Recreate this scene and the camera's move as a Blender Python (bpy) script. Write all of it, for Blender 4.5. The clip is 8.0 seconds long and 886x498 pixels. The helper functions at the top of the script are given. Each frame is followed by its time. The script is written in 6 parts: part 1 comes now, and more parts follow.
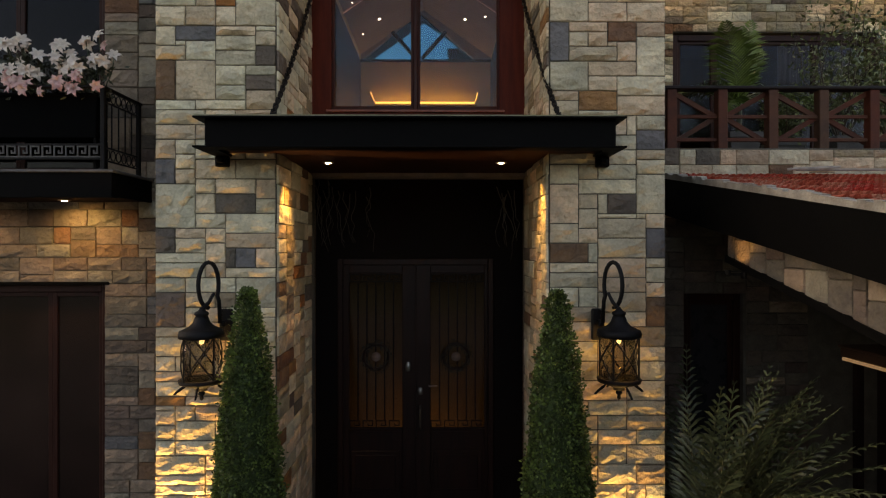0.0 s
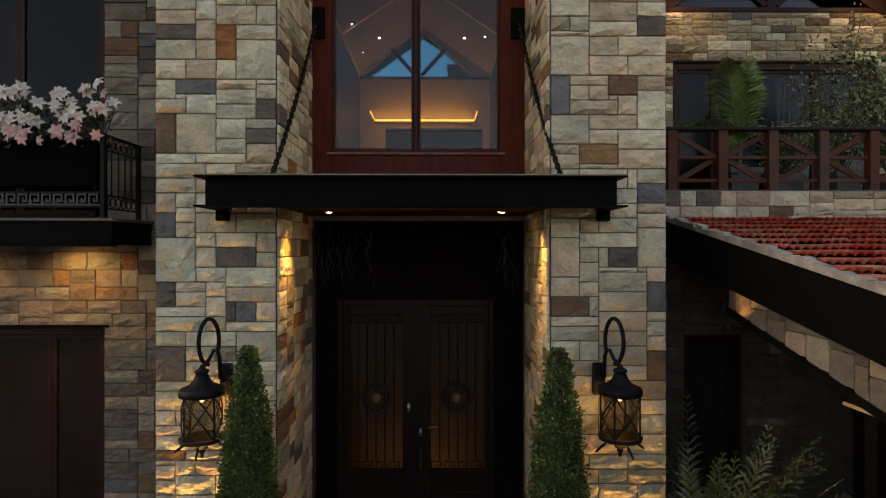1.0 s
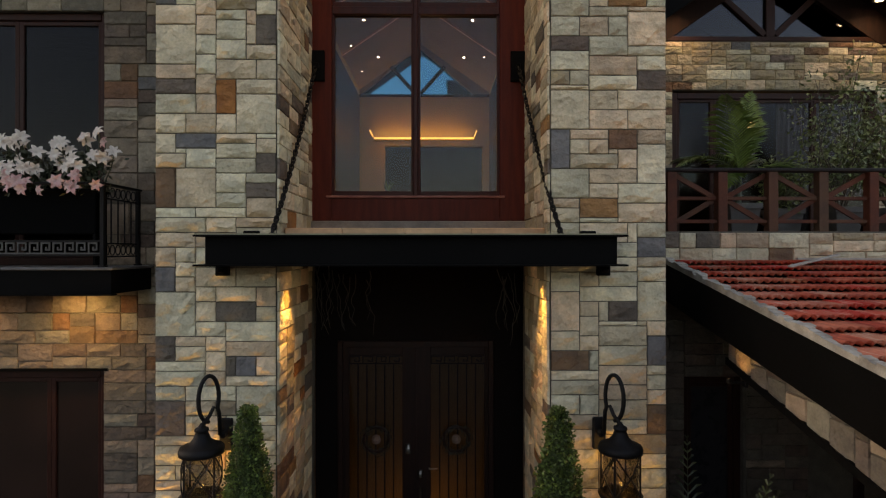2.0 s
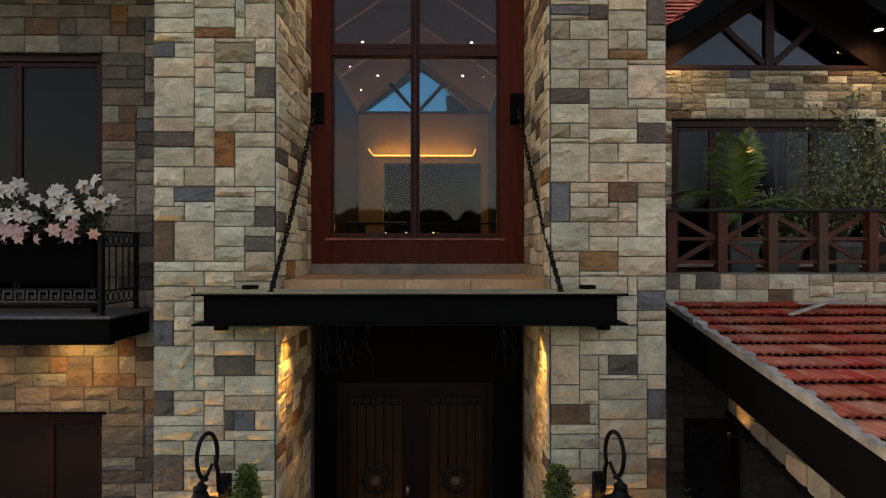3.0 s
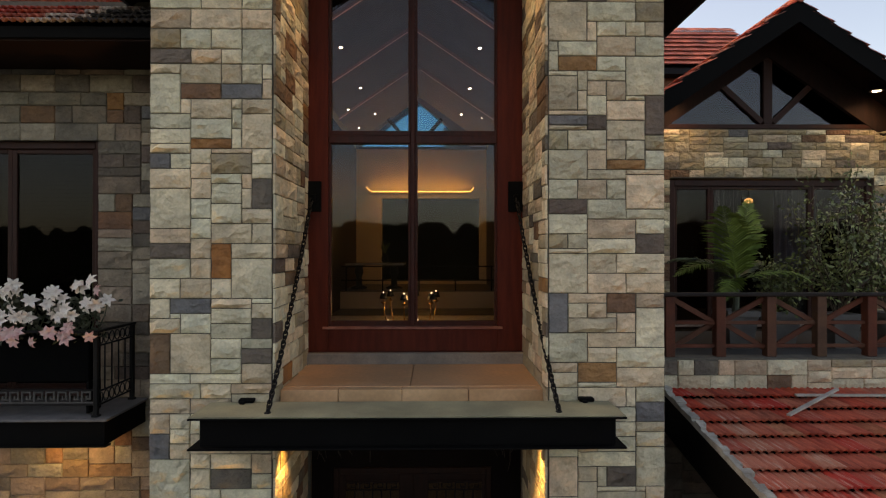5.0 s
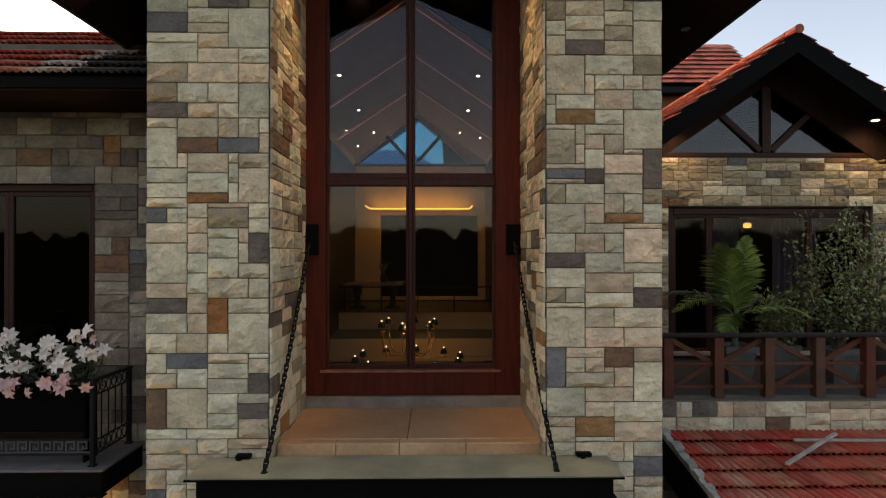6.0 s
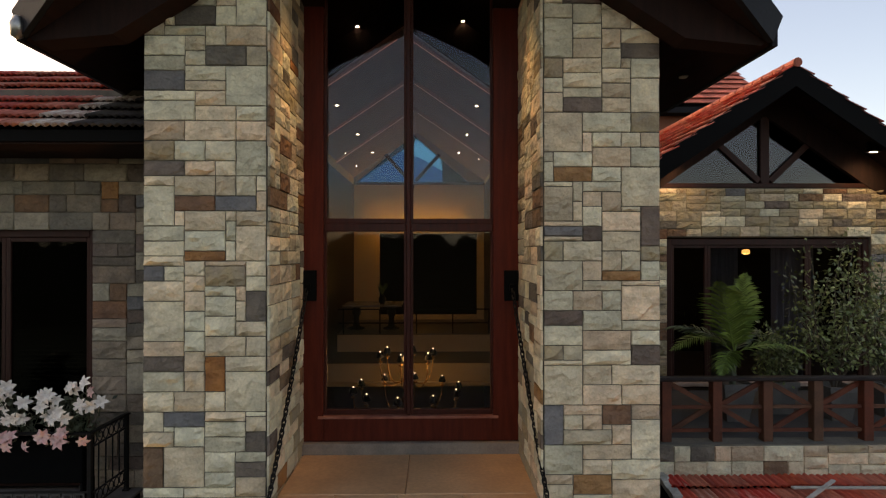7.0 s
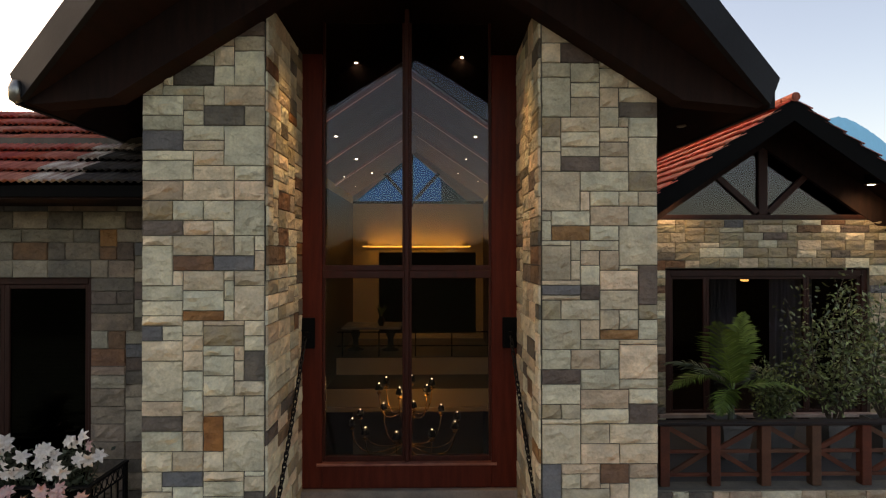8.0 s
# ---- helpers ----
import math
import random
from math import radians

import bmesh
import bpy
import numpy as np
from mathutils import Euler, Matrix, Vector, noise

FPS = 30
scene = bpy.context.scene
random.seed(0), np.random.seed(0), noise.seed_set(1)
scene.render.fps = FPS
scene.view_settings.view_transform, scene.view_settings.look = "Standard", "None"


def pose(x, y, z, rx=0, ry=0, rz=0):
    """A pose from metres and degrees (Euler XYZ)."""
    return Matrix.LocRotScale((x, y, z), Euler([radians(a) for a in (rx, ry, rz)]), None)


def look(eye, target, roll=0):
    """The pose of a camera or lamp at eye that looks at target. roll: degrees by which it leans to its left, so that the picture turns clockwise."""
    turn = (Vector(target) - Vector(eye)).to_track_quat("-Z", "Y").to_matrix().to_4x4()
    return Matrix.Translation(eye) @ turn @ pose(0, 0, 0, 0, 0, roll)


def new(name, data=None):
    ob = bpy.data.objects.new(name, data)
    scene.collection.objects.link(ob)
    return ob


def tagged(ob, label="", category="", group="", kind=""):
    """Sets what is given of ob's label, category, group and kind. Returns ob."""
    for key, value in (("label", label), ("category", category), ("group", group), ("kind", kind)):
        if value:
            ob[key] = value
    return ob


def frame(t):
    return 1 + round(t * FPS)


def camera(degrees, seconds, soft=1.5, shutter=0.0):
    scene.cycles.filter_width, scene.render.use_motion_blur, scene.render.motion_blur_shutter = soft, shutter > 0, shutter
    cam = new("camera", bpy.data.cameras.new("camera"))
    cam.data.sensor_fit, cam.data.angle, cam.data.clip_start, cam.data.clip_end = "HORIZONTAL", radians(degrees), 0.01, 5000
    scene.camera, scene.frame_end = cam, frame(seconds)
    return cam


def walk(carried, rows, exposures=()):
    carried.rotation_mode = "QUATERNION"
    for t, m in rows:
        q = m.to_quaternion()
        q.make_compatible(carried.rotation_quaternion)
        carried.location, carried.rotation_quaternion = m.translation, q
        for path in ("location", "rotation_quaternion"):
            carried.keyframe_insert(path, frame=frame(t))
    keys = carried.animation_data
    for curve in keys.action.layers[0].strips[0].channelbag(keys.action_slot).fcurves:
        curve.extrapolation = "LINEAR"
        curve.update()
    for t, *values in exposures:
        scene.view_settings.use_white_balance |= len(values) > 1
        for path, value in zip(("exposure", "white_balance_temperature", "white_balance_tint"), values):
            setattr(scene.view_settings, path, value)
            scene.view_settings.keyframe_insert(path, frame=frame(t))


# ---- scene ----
cam = camera(76.0, 8.0, soft=1.2)
METRES, EYE, TILT, LEAN, TURN = 4.15, 2.7, 0.0, 0.0, -0.4
ROWS = [
    (0.0, 0.0000, 0.0000, 0.0000, -0.000, 0.000, 0.00),
    (0.5, -0.0028, 0.0011, 0.0630, -0.064, 0.016, -0.01),
    (1.0, -0.0044, 0.0017, 0.1214, -0.113, 0.048, -0.01),
    (1.5, -0.0054, 0.0012, 0.1827, -0.153, 0.097, -0.00),
    (3.0, -0.0085, 0.0061, 0.3640, -0.330, 0.169, -0.01),
    (3.5, -0.0080, 0.0082, 0.4275, -0.386, 0.193, -0.02),
    (4.0, -0.0073, 0.0097, 0.4870, -0.434, 0.233, -0.03),
    (4.5, -0.0083, 0.0102, 0.5520, -0.483, 0.249, -0.02),
    (6.0, -0.0028, 0.0145, 0.7372, -0.571, 0.249, -0.00),
    (6.5, 0.0000, 0.0149, 0.8025, -0.611, 0.282, -0.00),
    (7.0, 0.0015, 0.0149, 0.8665, -0.628, 0.298, 0.00),
    (7.5, 0.0031, 0.0135, 0.9350, -0.636, 0.330, 0.01),
    (8.0, 0.0049, 0.0122, 0.9995, -0.668, 0.346, 0.02),
]
walk(cam, [(t, pose(0, 0, EYE, TILT, LEAN, TURN) @ pose(METRES * x, METRES * y, METRES * z, 90 + pitch, roll, yaw)) for t, x, y, z, yaw, pitch, roll in ROWS],
     [(0.0, 1.10, 9300, 18), (1.7, 1.14, 9300, 18), (3.5, 1.2, 9300, 18), (6.5, 1.2, 9300, 18), (8.0, 1.14, 9300, 18)])

# ---------------------------------------------------------------- light
world = bpy.data.worlds.new("dusk_sky")
scene.world = world
world.use_nodes = True
wn, wl = world.node_tree.nodes, world.node_tree.links
sky = wn.new("ShaderNodeTexSky")
sky.sky_type = "NISHITA"
sky.sun_disc = False
sky.sun_elevation = radians(30)
sky.sun_rotation = radians(-60)
sky.altitude = 900
sky.air_density, sky.dust_density, sky.ozone_density = 1.0, 4.5, 1.1
wn["Background"].inputs["Strength"].default_value = 0.15
wl.new(sky.outputs[0], wn["Background"].inputs["Color"])

sun_data = bpy.data.lights.new("sun", "SUN")
sun_data.energy, sun_data.angle, sun_data.color = 0.3, radians(60), (1.0, 0.93, 0.82)
sun = new("sun", sun_data)
sun.matrix_world = look((-15, 8.7, 10), (0, 0, 0))

# ---------------------------------------------------------------- materials
MATS = {}


def nodes_of(name):
    m = bpy.data.materials.new(name)
    m.use_nodes = True
    t = m.node_tree
    return m, t.nodes, t.links, t.nodes["Principled BSDF"]


def math_node(n, l, op, a, b):
    k = n.new("ShaderNodeMath")
    k.operation = op
    for i, v in enumerate((a, b)):
        if isinstance(v, (int, float)):
            k.inputs[i].default_value = v
        else:
            l.new(v, k.inputs[i])
    return k.outputs[0]


def surface(name, color, color2=None, rough=0.6, metal=0.0, scale=8.0, detail_scale=60.0, bump=0.2, vary=0.0, bump_scale=None,
            coords="Object", distance=0.01, stretch=(1, 1, 1), mix_lo=0.35, mix_hi=0.65, spec=0.5, island=0.0):
    """A material of two colours mixed by a large noise, with a fine grain, bump and a variation from object to object."""
    if name in MATS:
        return MATS[name]
    m, n, l, p = nodes_of(name)
    color2 = color2 or tuple(c * 0.7 for c in color)
    tc = n.new("ShaderNodeTexCoord")
    mp = n.new("ShaderNodeMapping")
    mp.inputs["Scale"].default_value = stretch
    l.new(tc.outputs[coords], mp.inputs["Vector"])
    vec = mp.outputs[0]
    if vary:
        info = n.new("ShaderNodeObjectInfo")
        add = n.new("ShaderNodeVectorMath")
        add.operation = "ADD"
        sc = n.new("ShaderNodeVectorMath")
        sc.operation = "SCALE"
        sc.inputs[0].default_value = (37.0, 19.0, 53.0)
        l.new(info.outputs["Random"], sc.inputs["Scale"])
        l.new(vec, add.inputs[0])
        l.new(sc.outputs[0], add.inputs[1])
        vec = add.outputs[0]
    big = n.new("ShaderNodeTexNoise")
    big.inputs["Scale"].default_value, big.inputs["Detail"].default_value = scale, 5
    l.new(vec, big.inputs["Vector"])
    fine = n.new("ShaderNodeTexNoise")
    fine.inputs["Scale"].default_value, fine.inputs["Detail"].default_value = detail_scale, 4
    l.new(vec, fine.inputs["Vector"])
    ramp = n.new("ShaderNodeValToRGB")
    ramp.color_ramp.elements[0].position, ramp.color_ramp.elements[1].position = mix_lo, mix_hi
    ramp.color_ramp.elements[0].color, ramp.color_ramp.elements[1].color = (*color2, 1), (*color, 1)
    l.new(big.outputs["Fac"], ramp.inputs["Fac"])
    hsv = n.new("ShaderNodeHueSaturation")
    l.new(ramp.outputs["Color"], hsv.inputs["Color"])
    grain = math_node(n, l, "MULTIPLY_ADD", fine.outputs["Fac"], 0.5)
    grain.node.inputs[2].default_value = 0.75
    if vary:
        k = math_node(n, l, "MULTIPLY_ADD", info.outputs["Random"], 2 * vary)
        k.node.inputs[2].default_value = 1 - vary
        grain = math_node(n, l, "MULTIPLY", grain, k)
        h1 = math_node(n, l, "MULTIPLY", info.outputs["Random"], 7.31)
        h2 = math_node(n, l, "FRACT", h1, 0)
        h3 = math_node(n, l, "MULTIPLY_ADD", h2, 0.20 * vary)
        h3.node.inputs[2].default_value = 0.5 - 0.08 * vary
        l.new(h3, hsv.inputs["Hue"])
        s1 = math_node(n, l, "MULTIPLY_ADD", h2, -1.6 * vary)
        s1.node.inputs[2].default_value = 1 + 0.8 * vary
        l.new(s1, hsv.inputs["Saturation"])
    if island:
        geo = n.new("ShaderNodeNewGeometry")
        ki = math_node(n, l, "MULTIPLY_ADD", geo.outputs["Random Per Island"], 2 * island)
        ki.node.inputs[2].default_value = 1 - island
        grain = math_node(n, l, "MULTIPLY", grain, ki)
    l.new(grain, hsv.inputs["Value"])
    l.new(hsv.outputs["Color"], p.inputs["Base Color"])
    rr = math_node(n, l, "MULTIPLY_ADD", big.outputs["Fac"], 0.3)
    rr.node.inputs[2].default_value = max(0.02, rough - 0.15)
    l.new(rr, p.inputs["Roughness"])
    p.inputs["Metallic"].default_value = metal
    p.inputs["Specular IOR Level"].default_value = spec
    if bump:
        b = n.new("ShaderNodeBump")
        b.inputs["Strength"].default_value, b.inputs["Distance"].default_value = bump, distance
        bn = n.new("ShaderNodeTexNoise")
        bn.inputs["Scale"].default_value, bn.inputs["Detail"].default_value = bump_scale or detail_scale, 6
        l.new(vec, bn.inputs["Vector"])
        l.new(bn.outputs["Fac"], b.inputs["Height"])
        l.new(b.outputs["Normal"], p.inputs["Normal"])
    MATS[name] = m
    return m


def emitter(name, color, strength):
    if name not in MATS:
        m, n, l, p = nodes_of(name)
        p.inputs["Base Color"].default_value = (0.8, 0.8, 0.8, 1)
        p.inputs["Emission Color"].default_value = (*color, 1)
        p.inputs["Emission Strength"].default_value = strength
        MATS[name] = m
    return MATS[name]


def glass(name, tint, gloss=1.0, rough=0.0):
    """Clear pane: it lets light straight through and mirrors by Fresnel."""
    if name not in MATS:
        m, n, l, p = nodes_of(name)
        n.remove(p)
        out = n["Material Output"]
        tr, gl, mx, fr = (n.new("ShaderNodeBsdf" + k) if k[0] in "TG" else n.new("ShaderNode" + k) for k in ("Transparent", "Glossy", "MixShader", "Fresnel"))
        tr.inputs["Color"].default_value = (*tint, 1)
        gl.inputs["Roughness"].default_value = rough
        fr.inputs["IOR"].default_value = 1.5
        k = math_node(n, l, "MULTIPLY", fr.outputs[0], gloss)
        l.new(k, mx.inputs["Fac"])
        l.new(tr.outputs[0], mx.inputs[1])
        l.new(gl.outputs[0], mx.inputs[2])
        l.new(mx.outputs[0], out.inputs["Surface"])
        MATS[name] = m
    return MATS[name]


def stone_mat(key):
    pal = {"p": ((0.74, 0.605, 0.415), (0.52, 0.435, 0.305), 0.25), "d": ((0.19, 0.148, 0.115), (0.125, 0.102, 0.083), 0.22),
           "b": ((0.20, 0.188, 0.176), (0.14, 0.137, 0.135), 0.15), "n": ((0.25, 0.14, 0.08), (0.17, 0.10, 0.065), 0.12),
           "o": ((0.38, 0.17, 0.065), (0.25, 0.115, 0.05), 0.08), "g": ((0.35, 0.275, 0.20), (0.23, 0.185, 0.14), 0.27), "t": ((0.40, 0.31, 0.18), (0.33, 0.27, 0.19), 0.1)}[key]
    if "stone_" + key in MATS:
        return MATS["stone_" + key]
    m = surface("stone_" + key, pal[0], pal[1], rough=0.9, scale=5, detail_scale=45, bump=0.62, vary=pal[2], bump_scale=14, distance=0.045, spec=0.25)
    # cleft lines: sparse darker seams and a sharper relief along them
    n, l = m.node_tree.nodes, m.node_tree.links
    p, bmp = n["Principled BSDF"], n["Bump"]
    seam = n.new("ShaderNodeTexNoise")
    seam.noise_type = "RIDGED_MULTIFRACTAL"
    seam.inputs["Scale"].default_value, seam.inputs["Detail"].default_value, seam.inputs["Distortion"].default_value = 3.2, 5, 1.4
    l.new(n["Noise Texture"].inputs["Vector"].links[0].from_socket, seam.inputs["Vector"])
    rmp = n.new("ShaderNodeMapRange")
    rmp.inputs["From Min"].default_value, rmp.inputs["From Max"].default_value = 0.95, 1.75
    rmp.inputs["To Min"].default_value, rmp.inputs["To Max"].default_value = 1.0, 0.72
    l.new(seam.outputs["Fac"], rmp.inputs["Value"])
    dark = n.new("ShaderNodeVectorMath")
    dark.operation = "SCALE"
    l.new(n["Hue/Saturation/Value"].outputs["Color"], dark.inputs[0])
    l.new(rmp.outputs["Result"], dark.inputs["Scale"])
    l.new(dark.outputs[0], p.inputs["Base Color"])
    b2 = n.new("ShaderNodeBump")
    b2.invert = True
    b2.inputs["Strength"].default_value, b2.inputs["Distance"].default_value = 0.7, 0.04
    l.new(seam.outputs["Fac"], b2.inputs["Height"])
    l.new(bmp.outputs["Normal"], b2.inputs["Normal"])
    # split facets: broad tilted planes, flatter than they are wide
    src = n["Noise Texture"].inputs["Vector"].links[0].from_socket
    warp = n.new("ShaderNodeTexNoise")
    warp.inputs["Scale"].default_value, warp.inputs["Detail"].default_value = 9, 3
    l.new(src, warp.inputs["Vector"])
    bend = n.new("ShaderNodeVectorMath")
    bend.operation = "MULTIPLY_ADD"
    bend.inputs[1].default_value = (0.12, 0.12, 0.12)
    l.new(warp.outputs["Color"], bend.inputs[0])
    l.new(src, bend.inputs[2])
    flat = n.new("ShaderNodeVectorMath")
    flat.operation = "MULTIPLY"
    flat.inputs[1].default_value = (0.7, 1.0, 1.5)
    l.new(bend.outputs[0], flat.inputs[0])
    facet = n.new("ShaderNodeTexVoronoi")
    facet.inputs["Scale"].default_value = 10
    l.new(flat.outputs[0], facet.inputs["Vector"])
    b3 = n.new("ShaderNodeBump")
    b3.inputs["Strength"].default_value, b3.inputs["Distance"].default_value = 0.38, 0.05
    l.new(facet.outputs["Distance"], b3.inputs["Height"])
    l.new(b2.outputs["Normal"], b3.inputs["Normal"])
    l.new(b3.outputs["Normal"], p.inputs["Normal"])
    return m


MORTAR = surface("mortar", (0.15, 0.13, 0.10), rough=0.95, bump=0.5)
BLACK_STEEL = surface("black_steel", (0.0055, 0.0052, 0.005), (0.004, 0.0038, 0.0037), rough=0.65, scale=3, bump=0.1, spec=0.05)
IRON = surface("wrought_iron", (0.010, 0.009, 0.009), rough=0.55, spec=0.18, bump=0.3, detail_scale=120)
RED_WOOD = surface("red_wood", (0.120, 0.020, 0.010), (0.085, 0.013, 0.007), rough=0.45, spec=0.15, scale=3, detail_scale=30, bump=0.12, stretch=(6, 6, 0.6))
DARK_WOOD = surface("dark_wood", (0.022, 0.008, 0.005), (0.013, 0.005, 0.004), rough=0.45, spec=0.25, scale=3, detail_scale=30, bump=0.1, stretch=(6, 6, 0.6))
RAIL_WOOD = surface("rail_wood", (0.125, 0.046, 0.026), (0.082, 0.032, 0.019), rough=0.65, spec=0.25, scale=4, detail_scale=40, bump=0.2, vary=0.12)
SOFFIT = surface("soffit_boards", (0.028, 0.014, 0.011), (0.018, 0.010, 0.008), rough=0.8, spec=0.1, scale=2, detail_scale=25, bump=0.2, stretch=(8, 0.6, 1))
FASCIA = surface("fascia_board", (0.013, 0.013, 0.015), (0.009, 0.009, 0.011), rough=0.7, spec=0.15, scale=2, detail_scale=30, bump=0.15)
TILE = surface("clay_tile", (0.62, 0.140, 0.082), (0.38, 0.082, 0.052), rough=0.75, scale=5, stretch=(6, 0.7, 1), detail_scale=50, bump=0.35, vary=0.07, bump_scale=40, spec=0.15)
TILE_OLD = surface("weathered_tile", (0.60, 0.34, 0.25), (0.50, 0.11, 0.066), rough=0.75, scale=5, mix_lo=0.52, mix_hi=0.72, stretch=(9, 0.6, 1), detail_scale=50, bump=0.35, vary=0.15)
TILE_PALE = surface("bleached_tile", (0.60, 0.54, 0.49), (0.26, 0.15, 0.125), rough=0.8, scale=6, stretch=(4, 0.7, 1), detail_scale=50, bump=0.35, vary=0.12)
TILE_DARK = surface("dark_grey_tile", (0.055, 0.045, 0.045), (0.03, 0.025, 0.026), rough=0.85, scale=7, detail_scale=50, bump=0.3, vary=0.3)
CEMENT = surface("cement", (0.30, 0.27, 0.23), (0.15, 0.135, 0.115), rough=0.9, scale=6, bump=0.5, bump_scale=30)
LEDGE = surface("ledge_top", (0.34, 0.31, 0.19), (0.22, 0.205, 0.13), rough=0.8, scale=2.5, bump=0.2)
SILL_TILE = surface("terracotta_sill", (0.62, 0.345, 0.185), (0.48, 0.26, 0.135), rough=0.36, scale=2.0, detail_scale=25, bump=0.12, vary=0.08)
SILL_STONE = surface("sill_stone", (0.30, 0.24, 0.19), (0.20, 0.16, 0.13), rough=0.8, scale=5, bump=0.3)
PLASTER = surface("cream_plaster", (0.62, 0.50, 0.33), (0.56, 0.45, 0.29), rough=0.9, scale=2, bump=0.08)
CEIL = surface("pale_ceiling", (0.40, 0.375, 0.395), (0.35, 0.325, 0.345), rough=0.9, scale=2, bump=0.05)
FLOOR_IN = surface("hall_floor", (0.10, 0.07, 0.05), (0.07, 0.05, 0.035), rough=0.4, scale=2, bump=0.05)
PAVING = surface("paving", (0.07, 0.063, 0.056), (0.05, 0.045, 0.04), rough=0.85, scale=3, bump=0.3)
GRASS = surface("lawn_ground", (0.035, 0.05, 0.02), (0.025, 0.035, 0.015), rough=0.95, scale=0.5, bump=0.4, coords="Generated")
BRASS = surface("brass", (0.72, 0.38, 0.13), (0.55, 0.28, 0.09), rough=0.28, metal=0.65, bump=0.05)
SILVER = surface("aged_steel", (0.35, 0.33, 0.30), rough=0.35, metal=1.0, bump=0.1)
GLASS = glass("window_glass", (0.78, 0.79, 0.82), 0.7)
GLASS_BLACK = glass("black_glass", (0.18, 0.18, 0.19), 0.45)
GLASS_DARK = glass("tinted_glass", (0.36, 0.36, 0.40), 1.1)
LANTERN_GLASS = glass("lantern_glass", (0.9, 0.9, 0.88), 0.6)
WARM = emitter("warm_bulb", (1.0, 0.62, 0.26), 2.6)
SPOT_GLOW = emitter("downlight_glow", (1.0, 0.86, 0.66), 16)

# ---------------------------------------------------------------- mesh helpers


def part(name, bm, mat, parent=None, label="", smooth=False):
    me = bpy.data.meshes.new(name)
    bmesh.ops.recalc_face_normals(bm, faces=bm.faces)
    if smooth:
        for f in bm.faces:
            f.smooth = True
    bm.to_mesh(me)
    bm.free()
    if mat:
        me.materials.append(mat)
    ob = new(name, me)
    if parent:
        ob.parent = parent
    if label:
        ob["label"] = label
    return ob


def thing(name, at, label, category, group="", kind=""):
    ob = new(name)
    ob.empty_display_size = 0.1
    ob.location = at
    return tagged(ob, label, category, group, kind)


def box(bm, x0, x1, y0, y1, z0, z1, bevel=0.0, m=None):
    vs = [bm.verts.new((x, y, z)) for x in (x0, x1) for y in (y0, y1) for z in (z0, z1)]
    fs = [bm.faces.new([vs[i] for i in q]) for q in ((0, 1, 3, 2), (4, 6, 7, 5), (0, 4, 5, 1), (2, 3, 7, 6), (0, 2, 6, 4), (1, 5, 7, 3))]
    geo = vs
    if bevel:
        es = list({e for f in fs for e in f.edges})
        r = bmesh.ops.bevel(bm, geom=es, offset=bevel, segments=1, affect="EDGES")
        geo = list({v for f in r["faces"] for v in f.verts} | {v for v in vs if v.is_valid})
    if m:
        bmesh.ops.transform(bm, matrix=m, verts=geo)
    return bm


def boxes(*dims, bevel=0.0):
    bm = bmesh.new()
    for d in dims:
        box(bm, *d, bevel=bevel)
    return bm


def prism(bm, outline, axis, a, b):
    """An outline of (u, v) drawn out along one axis from a to b. axis y: u is x, v is z; axis x: u is y, v is z; axis z: u is x, v is y."""
    def place(u, v, w):
        return {"y": (u, w, v), "x": (w, u, v), "z": (u, v, w)}[axis]
    lo = [bm.verts.new(place(u, v, a)) for u, v in outline]
    hi = [bm.verts.new(place(u, v, b)) for u, v in outline]
    bm.faces.new(lo)
    bm.faces.new(hi[::-1])
    for i in range(len(lo)):
        j = (i + 1) % len(lo)
        bm.faces.new((lo[i], lo[j], hi[j], hi[i]))
    return bm


def beam(bm, p, q, w, h, up=(0, 0, 1)):
    """A rectangular bar from p to q, w wide and h high."""
    p, q = Vector(p), Vector(q)
    d = (q - p).normalized()
    s = d.cross(Vector(up)).normalized()
    u = s.cross(d)
    ring = [(-w / 2, -h / 2), (w / 2, -h / 2), (w / 2, h / 2), (-w / 2, h / 2)]
    lo = [bm.verts.new(p + s * a + u * b) for a, b in ring]
    hi = [bm.verts.new(q + s * a + u * b) for a, b in ring]
    bm.faces.new(lo)
    bm.faces.new(hi[::-1])
    for i in range(4):
        j = (i + 1) % 4
        bm.faces.new((lo[i], lo[j], hi[j], hi[i]))
    return bm


def tube(bm, pts, r, sides=8, r_end=None):
    """A round bar along the points; it may taper to r_end."""
    pts = [Vector(p) for p in pts]
    rings = []
    side = None
    for i, p in enumerate(pts):
        d = (pts[min(i + 1, len(pts) - 1)] - pts[max(i - 1, 0)]).normalized()
        if side is None:
            side = d.orthogonal().normalized()
        side = (side - d * side.dot(d)).normalized()
        up = d.cross(side)
        k = r if r_end is None else r + (r_end - r) * i / (len(pts) - 1)
        rings.append([bm.verts.new(p + (side * math.cos(a) + up * math.sin(a)) * k) for a in (2 * math.pi * j / sides for j in range(sides))])
    for a, b in zip(rings, rings[1:]):
        for j in range(sides):
            bm.faces.new((a[j], a[(j + 1) % sides], b[(j + 1) % sides], b[j]))
    bm.faces.new(rings[0][::-1])
    bm.faces.new(rings[-1])
    return bm


